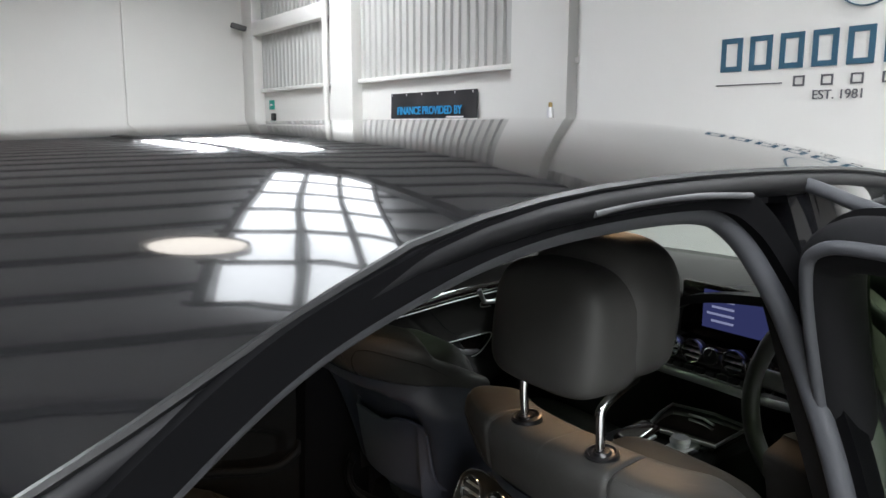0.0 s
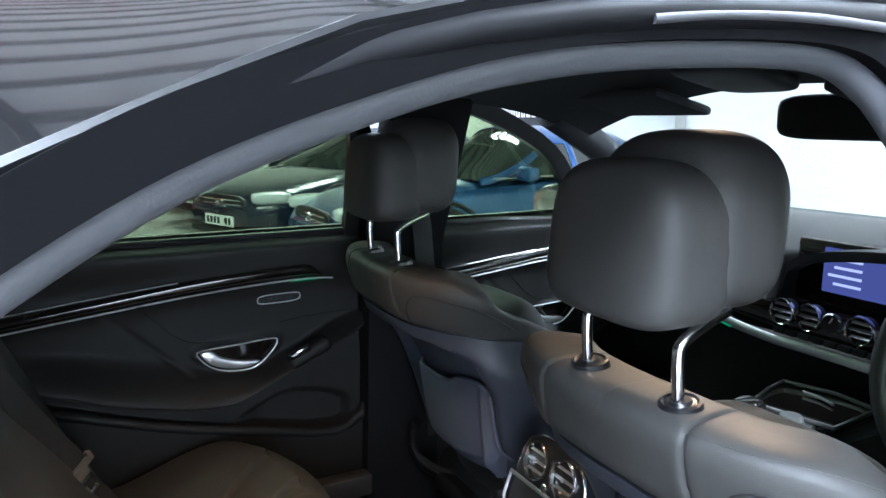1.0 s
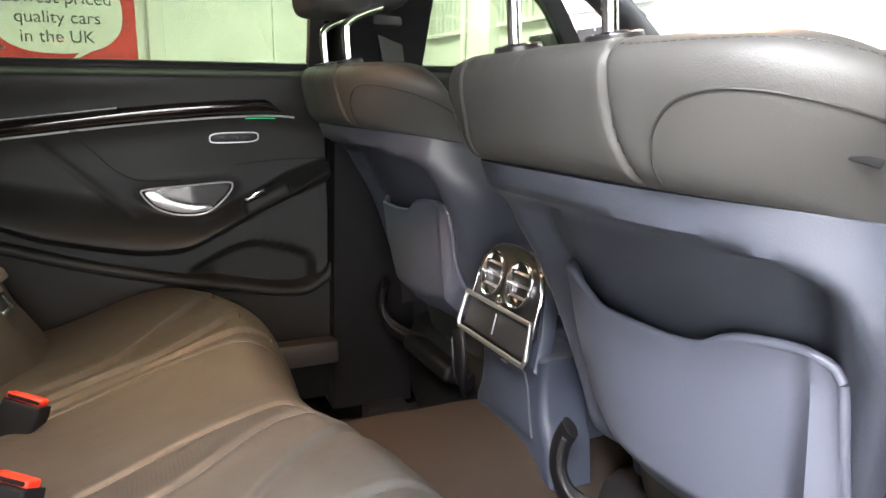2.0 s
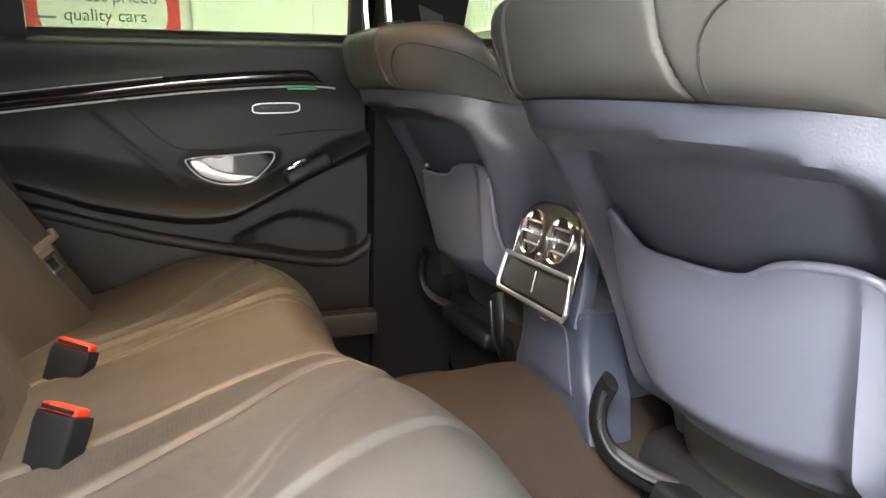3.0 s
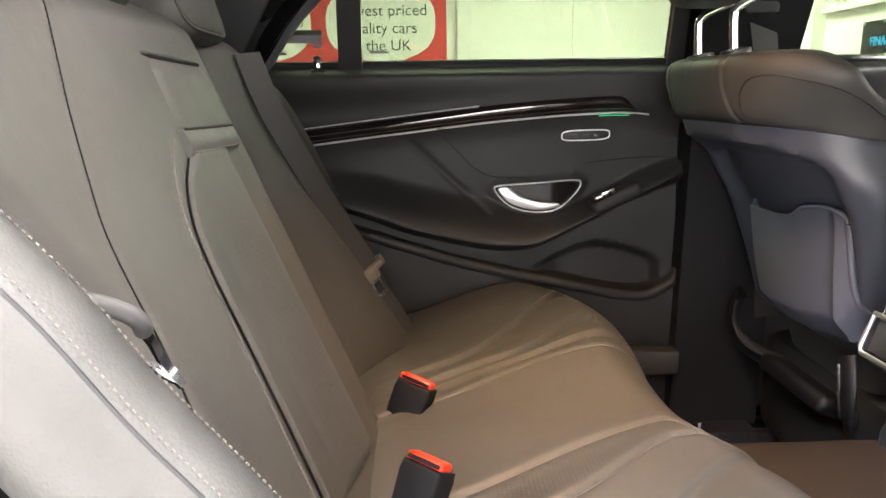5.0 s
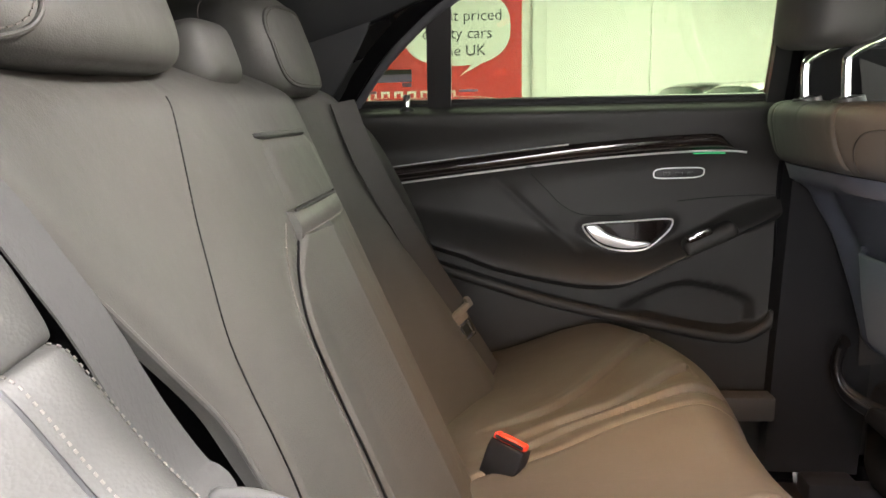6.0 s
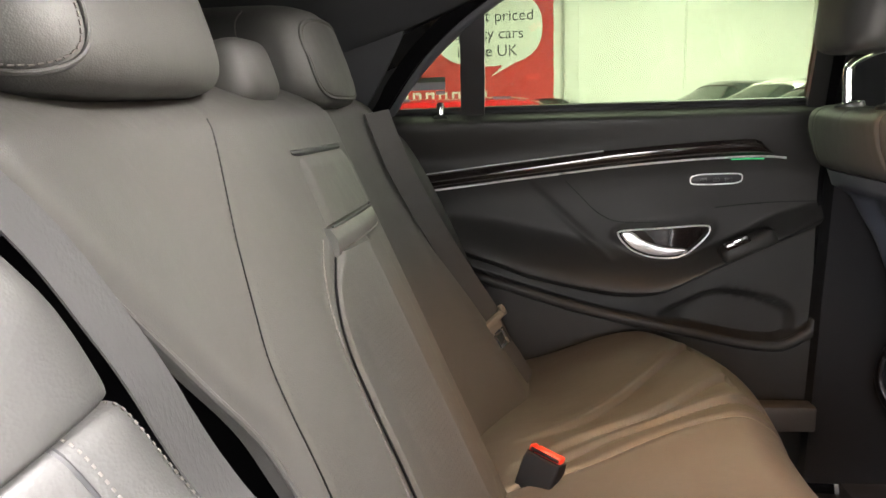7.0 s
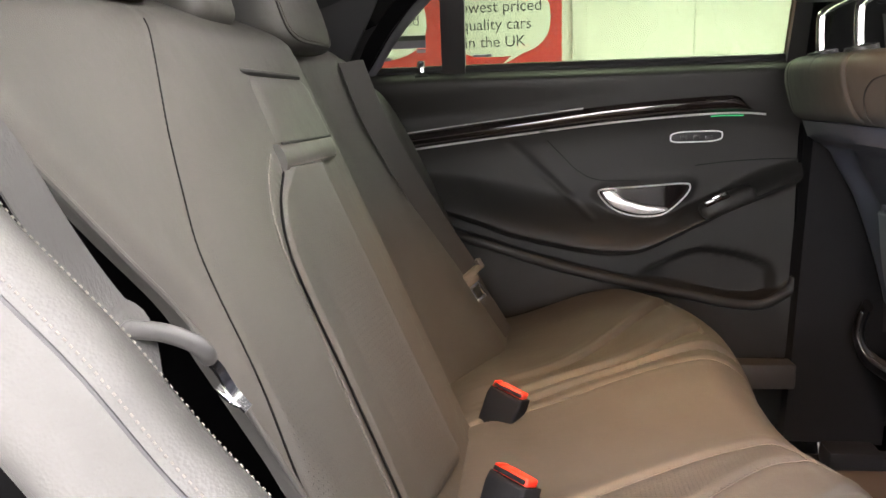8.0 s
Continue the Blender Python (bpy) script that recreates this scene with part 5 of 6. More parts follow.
tg = part("belt_tongue", join(move(rbox(0.011, 0.064, 0.012, 0.004), tilt), *[move(rbox(0.012, 0.010, 0.019, 0.004), tilt @ Matrix.Translation((0.001, e * 0.027, 0.004))) for e in (1, -1)], move(rbox(0.010, 0.030, 0.014, 0.004), tilt @ Matrix.Translation((0, -0.002, -0.010)))), GRIP, belt, "brown-black tongue grip")
part("tongue_plate", join(*[move(rbox(0.003, b_, c_, 0.001), tilt @ Matrix.Translation((0.002, d_, e_))) for b_, c_, d_, e_ in ((0.006, 0.040, -0.013, -0.026), (0.006, 0.040, 0.006, -0.026), (0.026, 0.012, -0.0035, -0.016), (0.026, 0.007, -0.0035, -0.043))]), CHROME, tg, "steel tongue plate")
belt = thing("seat_belt", "black seat belt hanging beside the stitched bolster", "seat belt", "rear seat belts")
part("webbing", strap([(-0.075, -0.505, 1.170), (-0.035, -0.488, 1.120), (0.005, -0.478, 1.075), (0.030, -0.4775, 1.040), (0.0411, -0.477, 1.0209), (0.0473, -0.4755, 1.0063), (0.0545, -0.4725, 0.9892), (0.0640, -0.4700, 0.972), (0.0745, -0.4730, 0.9640), (0.088, -0.492, 0.930), (0.115, -0.515, 0.87), (0.15, -0.530, 0.76), (0.17, -0.535, 0.64)], 0.014, 0.0020, up=(0.75, -0.50, 0.30)), WEB, belt, "black webbing")
tg = part("belt_tongue", tube([(0.0740, -0.4745, 0.9664), (0.0745, -0.4742, 0.9663), (0.0782, -0.4727, 0.9655), (0.0831, -0.4705, 0.9642), (0.0891, -0.4682, 0.9614), (0.0943, -0.4662, 0.9579), (0.0962, -0.4645, 0.9545), (0.0955, -0.4620, 0.9520)], 0.0034, 16, 6), TRIM_GREY, belt, "dark grey tongue grip")
part("grip_end", join(*[move(pillow(0.0034, 0.0034, 0.0034, 1, 1, 16, 12), Matrix.Translation(p)) for p in ((0.0740, -0.4745, 0.9664), (0.0955, -0.4620, 0.9520))]), TRIM_GREY, tg)
part("tongue_plate", join(strap([(0.0945, -0.4600, 0.9505), (0.0955, -0.4540, 0.9440), (0.0978, -0.4492, 0.9335), (0.1030, -0.4480, 0.9255)], 0.0042, 0.0016, up=(0.6, -0.5, 0.6)), strap([(0.0925, -0.4505, 0.9355), (0.0955, -0.4500, 0.9322), (0.0985, -0.4495, 0.9292)], 0.0034, 0.0016, up=(0.6, -0.5, 0.6)), strap([(0.0985, -0.4495, 0.9292), (0.1008, -0.4488, 0.9280)], 0.0034, 0.0016, up=(0.6, -0.5, 0.6))), CHROME, tg, "steel tongue plate")


# ---- rear console between the front seats ----
console = thing("rear_console", "grey rear console with two round air vents", "centre console")


def arch(w, z0, z1, k=2.6):
    return [(w * power(math.cos(a), 2 / k), z0 + (z1 - z0) * power(math.sin(a), 2 / k)) for a in span(0, math.pi, 24)] + [(-w * 1.02, z0 - 0.03), (w * 1.02, z0 - 0.03)]


lean = Matrix.Translation((0.729, 0.026, 0.74)) @ Matrix.Rotation(radians(14), 4, "Y") @ Matrix(((0, 0, -1, 0), (-1, 0, 0, 0), (0, 1, 0, 0), (0, 0, 0, 1))) @ Matrix.Diagonal((0.90, 0.92, 1, 1))
part("console_head", prism([(0.100, -0.03), (0.098, 0.02), (0.085, 0.07), (0.06, 0.10), (0.03, 0.115), (-0.03, 0.115), (-0.06, 0.10), (-0.085, 0.07), (-0.098, 0.02), (-0.100, -0.03)], 0.02, lean @ Matrix.Translation((0, 0, -0.024)), 0.008), NAVY, console, "dark console head")
low_face = Matrix.Translation((0.733, 0.006, 0.0)) @ Matrix(((0, 0, -1, 0), (-1, 0, 0, 0), (0, 1, 0, 0), (0, 0, 0, 1)))
flank = [(0.088, 0.735), (0.084, 0.722), (0.080, 0.704), (0.079, 0.685), (0.082, 0.665), (0.088, 0.646), (0.096, 0.632), (0.102, 0.575)]
part("console_body", prism(flank + [(-p, q) for p, q in reversed(flank)], 0.06, low_face @ Matrix.Translation((0, 0, -0.06)), 0.012, 3), NAVY, console, "dark navy console body")
part("console_trunk", box(0.785, 1.20, YC - 0.075, YC + 0.060, 0.36, 0.74, 0.02), NAVY, console)
plate = part("vent_plate", prism(arch(0.090, 0.046, 0.118), 0.006, lean @ Matrix.Translation((0, 0, -0.002)), 0.002), TRIM_BLACK, console, "dark vent plate")
part("plate_rim", sweep([lean @ Vector((x, z, 0.004)) for x, z in arch(0.092, 0.046, 0.120)], ring(0.0022, 6), True, up=(1, 0, 0)), CHROME, console, "chrome plate rim")


def make_vent(m, r, parent, slats=3, name="air_vent"):
    v = part(name, lathe([(r * 1.02, 0.0), (r * 1.05, 0.005), (r * 1.01, 0.009), (r * 0.94, 0.008), (r * 0.90, -0.006)], 32, m), CHROME, parent, "round chrome-ringed air vent")
    part("vent_well", lathe([(r * 0.90, 0.001), (r * 0.88, -0.018), (0.0, -0.018)], 24, m), DARK, v)
    for k in range(slats):
        h = -r * 0.50 + 2 * r * 0.50 * k / (slats - 1)
        w = math.sqrt(max(0.0, (0.86 * r) ** 2 - h * h))
        part("slat", move(rbox(2 * w, 0.0013, 0.009, 0.0005), m @ Matrix.Translation((0, h, 0.001)) @ Matrix.Rotation(radians(20), 4, "X")), SATIN, v)
    part("vent_tab", move(rbox(0.006, 0.005, 0.006, 0.0015), m @ Matrix.Translation((0, 0, 0.006))), SATIN, v)
    return v


for s in (1, -1):
    make_vent(lean @ Matrix.Translation((-s * 0.039, 0.073, 0.004)), 0.0315, console)
part("vent_knob", lathe([(0.0085, 0.0), (0.0085, 0.008), (0.006, 0.010), (0.0, 0.0105)], 20, lean @ Matrix.Translation((0, 0.042, 0.004))), CHROME, console, "chrome temperature knob")
tray = part("storage_tray", prism([(0.096, -0.016), (0.092, 0.030), (-0.092, 0.030), (-0.096, -0.016)], 0.004, lean @ Matrix.Translation((0, 0, 0.003)), 0.001), DARK, console, "dark tray front")
part("tray_frame", sweep([lean @ Vector((x, z, 0.012)) for x, z in ((0.096, 0.033), (0.103, -0.012), (0.098, -0.021), (-0.098, -0.021), (-0.103, -0.012), (-0.096, 0.033))], ring(0.0034, 8, 0.003), True, up=(1, 0, 0)), SATIN, tray, "satin metal tray frame")
part("tray_split", move(rbox(0.0014, 0.030, 0.002, 0.0004), lean @ Matrix.Translation((0, 0.008, 0.010))), SATIN, tray)
flap = [(0.0, 0.711), (0.030, 0.710), (0.044, 0.704), (0.051, 0.688), (0.054, 0.668), (0.060, 0.640), (0.064, 0.628)]
fl = part("lower_flap", prism(flap + [(-p, q) for p, q in reversed(flap[1:])], 0.003, low_face, 0.001), NAVY, console, "dark rounded flap")
part("flap_groove", sweep([low_face @ Vector((p, q, 0.0022)) for p, q in [(-p, q) for p, q in reversed(flap[1:])] + flap], ring(0.0005, 6)), TRIM_GREY, fl)
part("flap_catch", box(0.7285, 0.7305, 0.006, 0.020, 0.7025, 0.7038), SATIN, fl)


# ---- front: console, dashboard, screen, wheel ----
centre = thing("centre_console", "black centre console with a bright-framed tray", "centre console")
part("console_block", join(box(0.90, 1.14, YC - 0.115, YC + 0.125, 0.36, 0.735, 0.03), box(1.10, 1.62, YC - 0.115, YC + 0.125, 0.36, 0.795, 0.03)), FOOT, centre)
part("console_armrest", move(pillow(0.20, 0.10, 0.035, 0.5, 0.35), Matrix.Translation((1.03, YC, 0.760))), LEATHER, centre, "leather console armrest")
TRAY = [(1.245, -0.067), (1.386, -0.050), (1.392, 0.040), (1.364, 0.130), (1.300, 0.112), (1.212, 0.076)]
tr = part("tray_lid", prism(TRAY, 0.012, Matrix.Translation((0, 0, 0.795)), 0.003), GLOSS, centre, "glossy black tray lid")
part("tray_rim", sweep([Vector((x, y, 0.811)) for x, y in TRAY], ring(0.0042, 8), True), SATIN, tr, "bright metal rim")
part("tray_handle", sweep([Vector((1.335, 0.000, 0.812)), Vector((1.347, 0.035, 0.812)), Vector((1.345, 0.070, 0.812))], ring(0.003, 8)), SATIN, tr)
part("control_pad", move(rbox(0.095, 0.052, 0.022, 0.010, 3), Matrix.Translation((1.165, 0.062, 0.812)) @ Matrix.Rotation(radians(-10), 4, "Y")), GLOSS, centre, "glossy control pad")
part("pad_edge", move(rbox(0.070, 0.058, 0.006, 0.0025), Matrix.Translation((1.160, 0.062, 0.803)) @ Matrix.Rotation(radians(-10), 4, "Y")), SATIN, centre)
kb = part("control_knob", lathe([(0.019, 0.0), (0.021, 0.010), (0.017, 0.017), (0.0, 0.018)], 24, Matrix.Translation((1.205, -0.015, 0.806))), SATIN, centre, "silver rotary knob")
part("knob_surround", move(rbox(0.115, 0.050, 0.012, 0.005, 3), Matrix.Translation((1.205, -0.018, 0.800)) @ Matrix.Rotation(radians(8), 4, "Z")), SATIN, centre)
for k in range(3):
    part("console_key", move(rbox(0.022, 0.010, 0.008, 0.002), Matrix.Translation((1.165 + 0.036 * k, -0.050, 0.802))), TRIM_BLACK, centre)

dash = thing("dashboard", "black and grey dashboard with round chrome vents", "dashboard")


def dash_bow(y):
    return -0.10 * (y / 0.65) ** 2


part("dash_top", sheet(lambda y, v: (1.40 + dash_bow(y) + (0.24 + 0.02 * v) * v - 0.0 + 0.10 * (1 - v) * (1 - step(0.10, 0.19, y)), YC + y, 1.050 + 0.072 * math.sin(math.pi * 0.5 * min(1, v * 1.5)) - 0.004 * v), span(-0.66, 0.66, 50), span(0, 1, 14), (0, 0, -0.03)), DASH_TOP, dash, "grey padded dashboard top")
part("dash_face", sheet(lambda y, v: (1.375 + dash_bow(y) + 0.030 * v, YC + y, 0.962 + 0.086 * v), span(0.165, 0.66, 30), span(0, 1, 8), (0.03, 0, 0)), GREY_PAD, dash, "grey leather dashboard face")
part("wood_panel", sheet(lambda y, v: (1.365 + dash_bow(y) - 0.012 * math.sin(math.pi * v), YC + y, 0.905 + 0.07 * step(0.0, 0.6, abs(y)) * (1 - v) * 0.5 + 0.060 * v), span(-0.66, 0.66, 60), span(0, 1, 10), (0.03, 0, 0)), GLOSS, dash, "polished dark wood panel")
part("chrome_band", sweep([Vector((1.352 + dash_bow(y), YC + y, 0.893 + 0.045 * step(0.10, 0.45, abs(y)))) for y in span(-0.62, 0.62, 50)], ring(0.005, 8, 0.0095)), SATIN, dash, "bright metal band")
part("lower_dash", sheet(lambda y, v: (1.37 + dash_bow(y) + 0.20 * v, YC + y, 0.895 - 0.35 * v), span(-0.66, 0.66, 30), span(0, 1, 8), (0.03, 0, 0)), DARK, dash, "black lower dashboard")
part("ambient_light", sweep([Vector((1.349 + dash_bow(y), YC + y, 0.884 + 0.045 * step(0.10, 0.45, abs(y)))) for y in span(0.22, 0.62, 20)], ring(0.0015, 6)), GREEN, dash, "thin green light line")
turn = Matrix(((0, 0, -1, 0), (-1, 0, 0, 0), (0, 1, 0, 0), (0, 0, 0, 1)))
for vy in (0.128, 0.072, -0.030, -0.086):
    make_vent(Matrix.Translation((1.353 + dash_bow(vy), vy + 0.003, 0.956)) @ turn, 0.0255, dash)
for vy in (0.425, -0.40):
    make_vent(Matrix.Translation((1.372 + dash_bow(vy), vy, 1.000)) @ turn, 0.030, dash)
clock = part("dash_clock", lathe([(0.0185, 0.0), (0.020, 0.006), (0.017, 0.009), (0.016, 0.004), (0.0, 0.004)], 28, Matrix.Translation((1.351, YC + 0.0, 0.956)) @ turn), CHROME, dash, "small round chrome clock")
part("clock_dial", lathe([(0.016, 0.0), (0.0, 0.0)], 24, Matrix.Translation((1.3465, YC, 0.956)) @ turn), DARK, clock)
part("clock_hand", move(rbox(0.002, 0.0015, 0.012, 0.0), Matrix.Translation((1.345, YC + 0.002, 0.961)) @ Matrix.Rotation(radians(30), 4, "X")), SATIN, clock)
for k in range(9):
    part("dash_key", move(rbox(0.012, 0.024, 0.012, 0.003), Matrix.Translation((1.350, YC - 0.112 + 0.028 * k, 0.916))), TRIM_BLACK, dash)
cowl = part("screen_cowl", sheet(lambda u, v: (1.395 + 0.13 * v, YC + 0.160 - 0.79 * u, 0.968 + 0.135 * math.sin(math.pi * min(1, max(0, u))) ** 0.22 * (0.97 + 0.03 * v)), span(0, 1, 40), span(0, 1, 6), (0, 0, -0.02)), TRIM_BLACK, dash, "black cowl over two screens")
part("screen_panel", box(1.432, 1.447, YC - 0.62, YC + 0.150, 0.962, 1.09, 0.01), GLOSS, dash, "glossy black screen panel")
disp = part("display", box(1.4265, 1.4315, YC - 0.105, YC + 0.085, 0.992, 1.078, 0.0), SCREEN, dash, "lit dark blue display", smooth=False)
for k in range(4):
    part("display_line", box(1.4245, 1.4258, YC + 0.005, YC + 0.073 - 0.012 * (k % 2), 1.056 - 0.016 * k, 1.061 - 0.016 * k), SCREEN_TEXT, disp)
wheel = thing("steering_wheel", "black leather steering wheel with silver spokes", "steering wheel")
wm = Matrix.Translation((1.235, -0.338, 0.985)) @ Matrix.Rotation(radians(-68), 4, "Y")
part("wheel_rim", move(sweep([Vector((0.19 * math.cos(a), 0.19 * math.sin(a), 0)) for a in span(0, 2 * math.pi, 48)[:-1]], ring(0.016, 10), True), wm), LEATHER, wheel)
part("wheel_hub", move(pillow(0.075, 0.085, 0.035, 0.5, 0.5), wm @ Matrix.Translation((0, 0, -0.03))), DARK, wheel)
for a in (90, 270, 180):
    part("wheel_spoke", move(rbox(0.115, 0.035, 0.014, 0.005), wm @ Matrix.Rotation(radians(a), 4, "Z") @ Matrix.Translation((0.125, 0, -0.012))), SATIN, wheel)
part("steering_column", tube([(1.255, -0.338, 0.965), (1.45, -0.338, 0.90)], 0.045, 14), DARK, wheel)

over = part("roof_console", move(pillow(0.08, 0.08, 0.013, 0.5, 0.5), Matrix.Translation((1.06, YC, 1.388)) @ Matrix.Rotation(radians(12), 4, "Y")), DARK, car, "black roof console")
mirror = part("inner_mirror", move(pillow(0.02, 0.125, 0.036, 0.4, 0.4), Matrix.Translation((1.215, YC - 0.09, 1.325))), DARK, car, "inner rear-view mirror")
part("mirror_stem", tube([(1.225, YC - 0.09, 1.335), (1.235, YC - 0.08, 1.365)], 0.010), DARK, mirror)
for s in (1, -1):
    part("sun_visor", move(rbox(0.14, 0.36, 0.018, 0.008), Matrix.Translation((1.12, YC + s * 0.34, 1.352)) @ Matrix.Rotation(radians(14), 4, "Y")), FABRIC, car, "folded sun visor")
    om = part("door_mirror", move(pillow(0.06, 0.12, 0.075, 0.6, 0.6), Matrix.Translation((1.43, YC + s * 0.92, 1.06))), PAINT, car, "black door mirror")
    part("mirror_glass", move(pillow(0.006, 0.095, 0.058, 0.6, 0.6), Matrix.Translation((1.372, YC + s * 0.925, 1.06))), CHROME, om)
    part("mirror_arm", tube([(1.45, YC + s * 0.72, 1.01), (1.44, YC + s * 0.86, 1.03)], 0.018), PAINT, om)

# ---- the hall's fittings ----
def bars(name, x, w, y0, y1, z0, z1, n, gap, material, parent, hollow=0.0, axis="y"):
    """A row of plain bars that stands for lettering; hollow: stroke width of open bars."""
    step_ = (y1 - y0) / n
    for k in range(n):
        a, e = y0 + k * step_ + gap / 2, y0 + (k + 1) * step_ - gap / 2
        spans = [(a, e, z0, z1)] if not hollow else [(a, a + hollow, z0, z1), (e - hollow, e, z0, z1), (a + hollow, e - hollow, z1 - hollow, z1), (a + hollow, e - hollow, z0, z0 + hollow)]
        vf = join(*[box(x, x + w, p, q, r, s) if axis == "y" else box(p, q, x, x + w, r, s) for p, q, r, s in spans])
        part(name, vf, material, parent, smooth=False)


# ribs of the roof, its lights and a round lamp
for k in range(34):
    part("roof_rib", box(HALL_X0, WALL_X, HALL_Y0 + 0.35 + k * 0.71 - 0.05, HALL_Y0 + 0.35 + k * 0.71 + 0.05, HALL_Z + 0.02, HALL_Z + 0.10), STEEL, bpy.data.objects["ceiling"])
for k in range(3):
    gx = HALL_X0 + 4.3 + k * 4.9
    part("roof_beam", box(gx - 0.12, gx + 0.12, HALL_Y0, WALL_Y, HALL_Z - 0.32, HALL_Z + 0.02), STEEL, bpy.data.objects["ceiling"])
# the last three panels are unseen, added for their light on walls and seats
for lx, ly, sx, sy, watts, turned in SKYLIGHTS:
    sk = thing("roof_light", "pale translucent roof light panel, some added as fill", "roof light", "roof lights")
    set_ = Matrix.Translation((lx, ly, 0)) @ Matrix.Rotation(radians(turned), 4, "Z")
    part("light_frame", move(join(*[box(-sx / 2 - 0.06, sx / 2 + 0.06, y - 0.03, y + 0.03, 5.32, 5.40) for y in span(-sy / 2, sy / 2, 6)],
                                  *[box(x - 0.025, x + 0.025, -sy / 2, sy / 2, 5.31, 5.39) for x in span(-sx / 2, sx / 2, 3)]), set_), STEEL, sk, "steel glazing bars")
    part("light_sheet", move(box(-sx / 2, sx / 2, -sy / 2, sy / 2, 5.46, 5.48), set_), SKYLIGHT, sk, smooth=False)
lamp = thing("high_bay_lamp", "round white high bay lamp under the roof", "ceiling lamp")
part("lamp_shade", lathe([(0.10, 0.30), (0.16, 0.22), (0.22, 0.02), (0.23, 0.0), (0.21, 0.01), (0.14, 0.20)], 40, Matrix.Translation((0.25, 2.50, 4.9))), STEEL, lamp)
part("lamp_glass", lathe([(0.205, 0.03), (0.0, 0.02)], 40, Matrix.Translation((0.25, 2.50, 4.9))), LAMP_GLOW, lamp)
part("lamp_stem", tube([(0.25, 2.50, 5.18), (0.25, 2.50, 5.72)], 0.02), STEEL, lamp)

# front wall: columns, dado ledge, cladding, beam
DX = WALL_X
tagged(part("column_near", box(DX - 0.16, DX - 0.002, 5.55, 6.57, GROUND, HALL_Z), WALL), "white boxed wall column", "column", kind="structure")
tagged(part("column_far", box(DX - 0.20, DX - 0.002, 10.80, 11.62, GROUND, HALL_Z), WALL), "white boxed wall column", "column", kind="structure")
pipe = tagged(part("wall_pipe", tube([(DX - 0.26, 11.70, GROUND), (DX - 0.26, 11.70, 3.0), (DX - 0.26, 11.70, HALL_Z)], 0.055, 14), WALL), "white pipe running up the column", "pipe", kind="structure")
for y0, y1 in ((-7.9, 5.5), (6.60, 10.77), (11.80, 15.95)):
    tagged(part("dado_ledge", box(DX - 0.10, DX - 0.002, y0, y1, 2.16, 2.23, 0.008), WALL), "white ledge above the lower wall", "ledge", kind="structure")
    n = int((y1 - y0) / 0.19)
    prof = []
    for k in range(n):
        a = y0 + k * (y1 - y0) / n
        d = (y1 - y0) / n
        prof += [(a, 0.0), (a + d * 0.32, 0.0), (a + d * 0.42, -0.035), (a + d * 0.82, -0.035), (a + d * 0.92, 0.0)]
    prof.append((y1, 0.0))
    vs = [(DX - 0.012 + p, y, z) for y, p in prof for z in (2.235, HALL_Z)]
    fs = [(2 * i, 2 * i + 2, 2 * i + 3, 2 * i + 1) for i in range(len(prof) - 1)]
    tagged(part("cladding", (vs, fs), CLAD, None, smooth=False), "pale ribbed metal wall cladding", "cladding", kind="structure")
tagged(part("wall_beam", box(DX - 0.24, DX - 0.01, 11.75, 15.98, 3.38, 3.66, 0.01), WALL), "white steel beam on the wall", "beam", kind="structure")
tagged(part("corner_post", box(DX - 0.25, DX - 0.004, 15.35, 15.99, GROUND, HALL_Z, 0.01), WALL), "white corner post", "column", kind="structure")
tagged(part("wall_post", box(1.02, 1.32, WALL_Y - 0.14, WALL_Y - 0.002, GROUND, HALL_Z, 0.01), WALL), "white wall post beside the poster", "column", kind="structure")
tagged(part("wall_pipe", tube([(3.55, WALL_Y - 0.05, 1.2), (3.55, WALL_Y - 0.05, 3.0), (3.55, WALL_Y - 0.05, HALL_Z)], 0.022, 10), WALL), "thin white pipe on the wall", "pipe", kind="structure")

# boarded logo wall
LX = 6.02
tagged(part("logo_wall", box(LX, DX - 0.17, -7.9, 5.18, GROUND, 4.8), WALL), "smooth white boarded wall with a company sign", "wall", kind="structure")
sign = thing("company_sign", "blue and grey company sign on the white wall", "sign")
bars("sign_bar", LX - 0.012, 0.012, 0.86, 3.41, 1.925, 2.215, 9, 0.075, LOGO_BLUE, sign, hollow=0.045)
bars("sign_dash", LX - 0.008, 0.008, 1.55, 2.74, 1.775, 1.86, 5, 0.14, LOGO_GREY, sign, hollow=0.014)
part("sign_rule", box(LX - 0.008, LX, 2.77, 3.41, 1.802, 1.812), LOGO_GREY, sign, smooth=False)
part("sign_rule", box(LX - 0.008, LX, 0.86, 1.50, 1.802, 1.812), LOGO_GREY, sign, smooth=False)
face_x = Matrix(((0, 0, -1, 0), (-1, 0, 0, 0), (0, 1, 0, 0), (0, 0, 0, 1)))
words("sign_year", "EST. 1981", 0.105, Matrix.Translation((LX - 0.006, 2.50, 1.665)) @ face_x, LOGO_GREY, sign)
part("sign_ring", sweep([Vector((LX - 0.006, 2.12 + 0.26 * math.cos(a), 2.62 + 0.26 * math.sin(a))) for a in span(0, 2 * math.pi, 48)[:-1]], ring(0.006, 6, 0.03), True, up=(1, 0, 0)), LOGO_BLUE, sign)

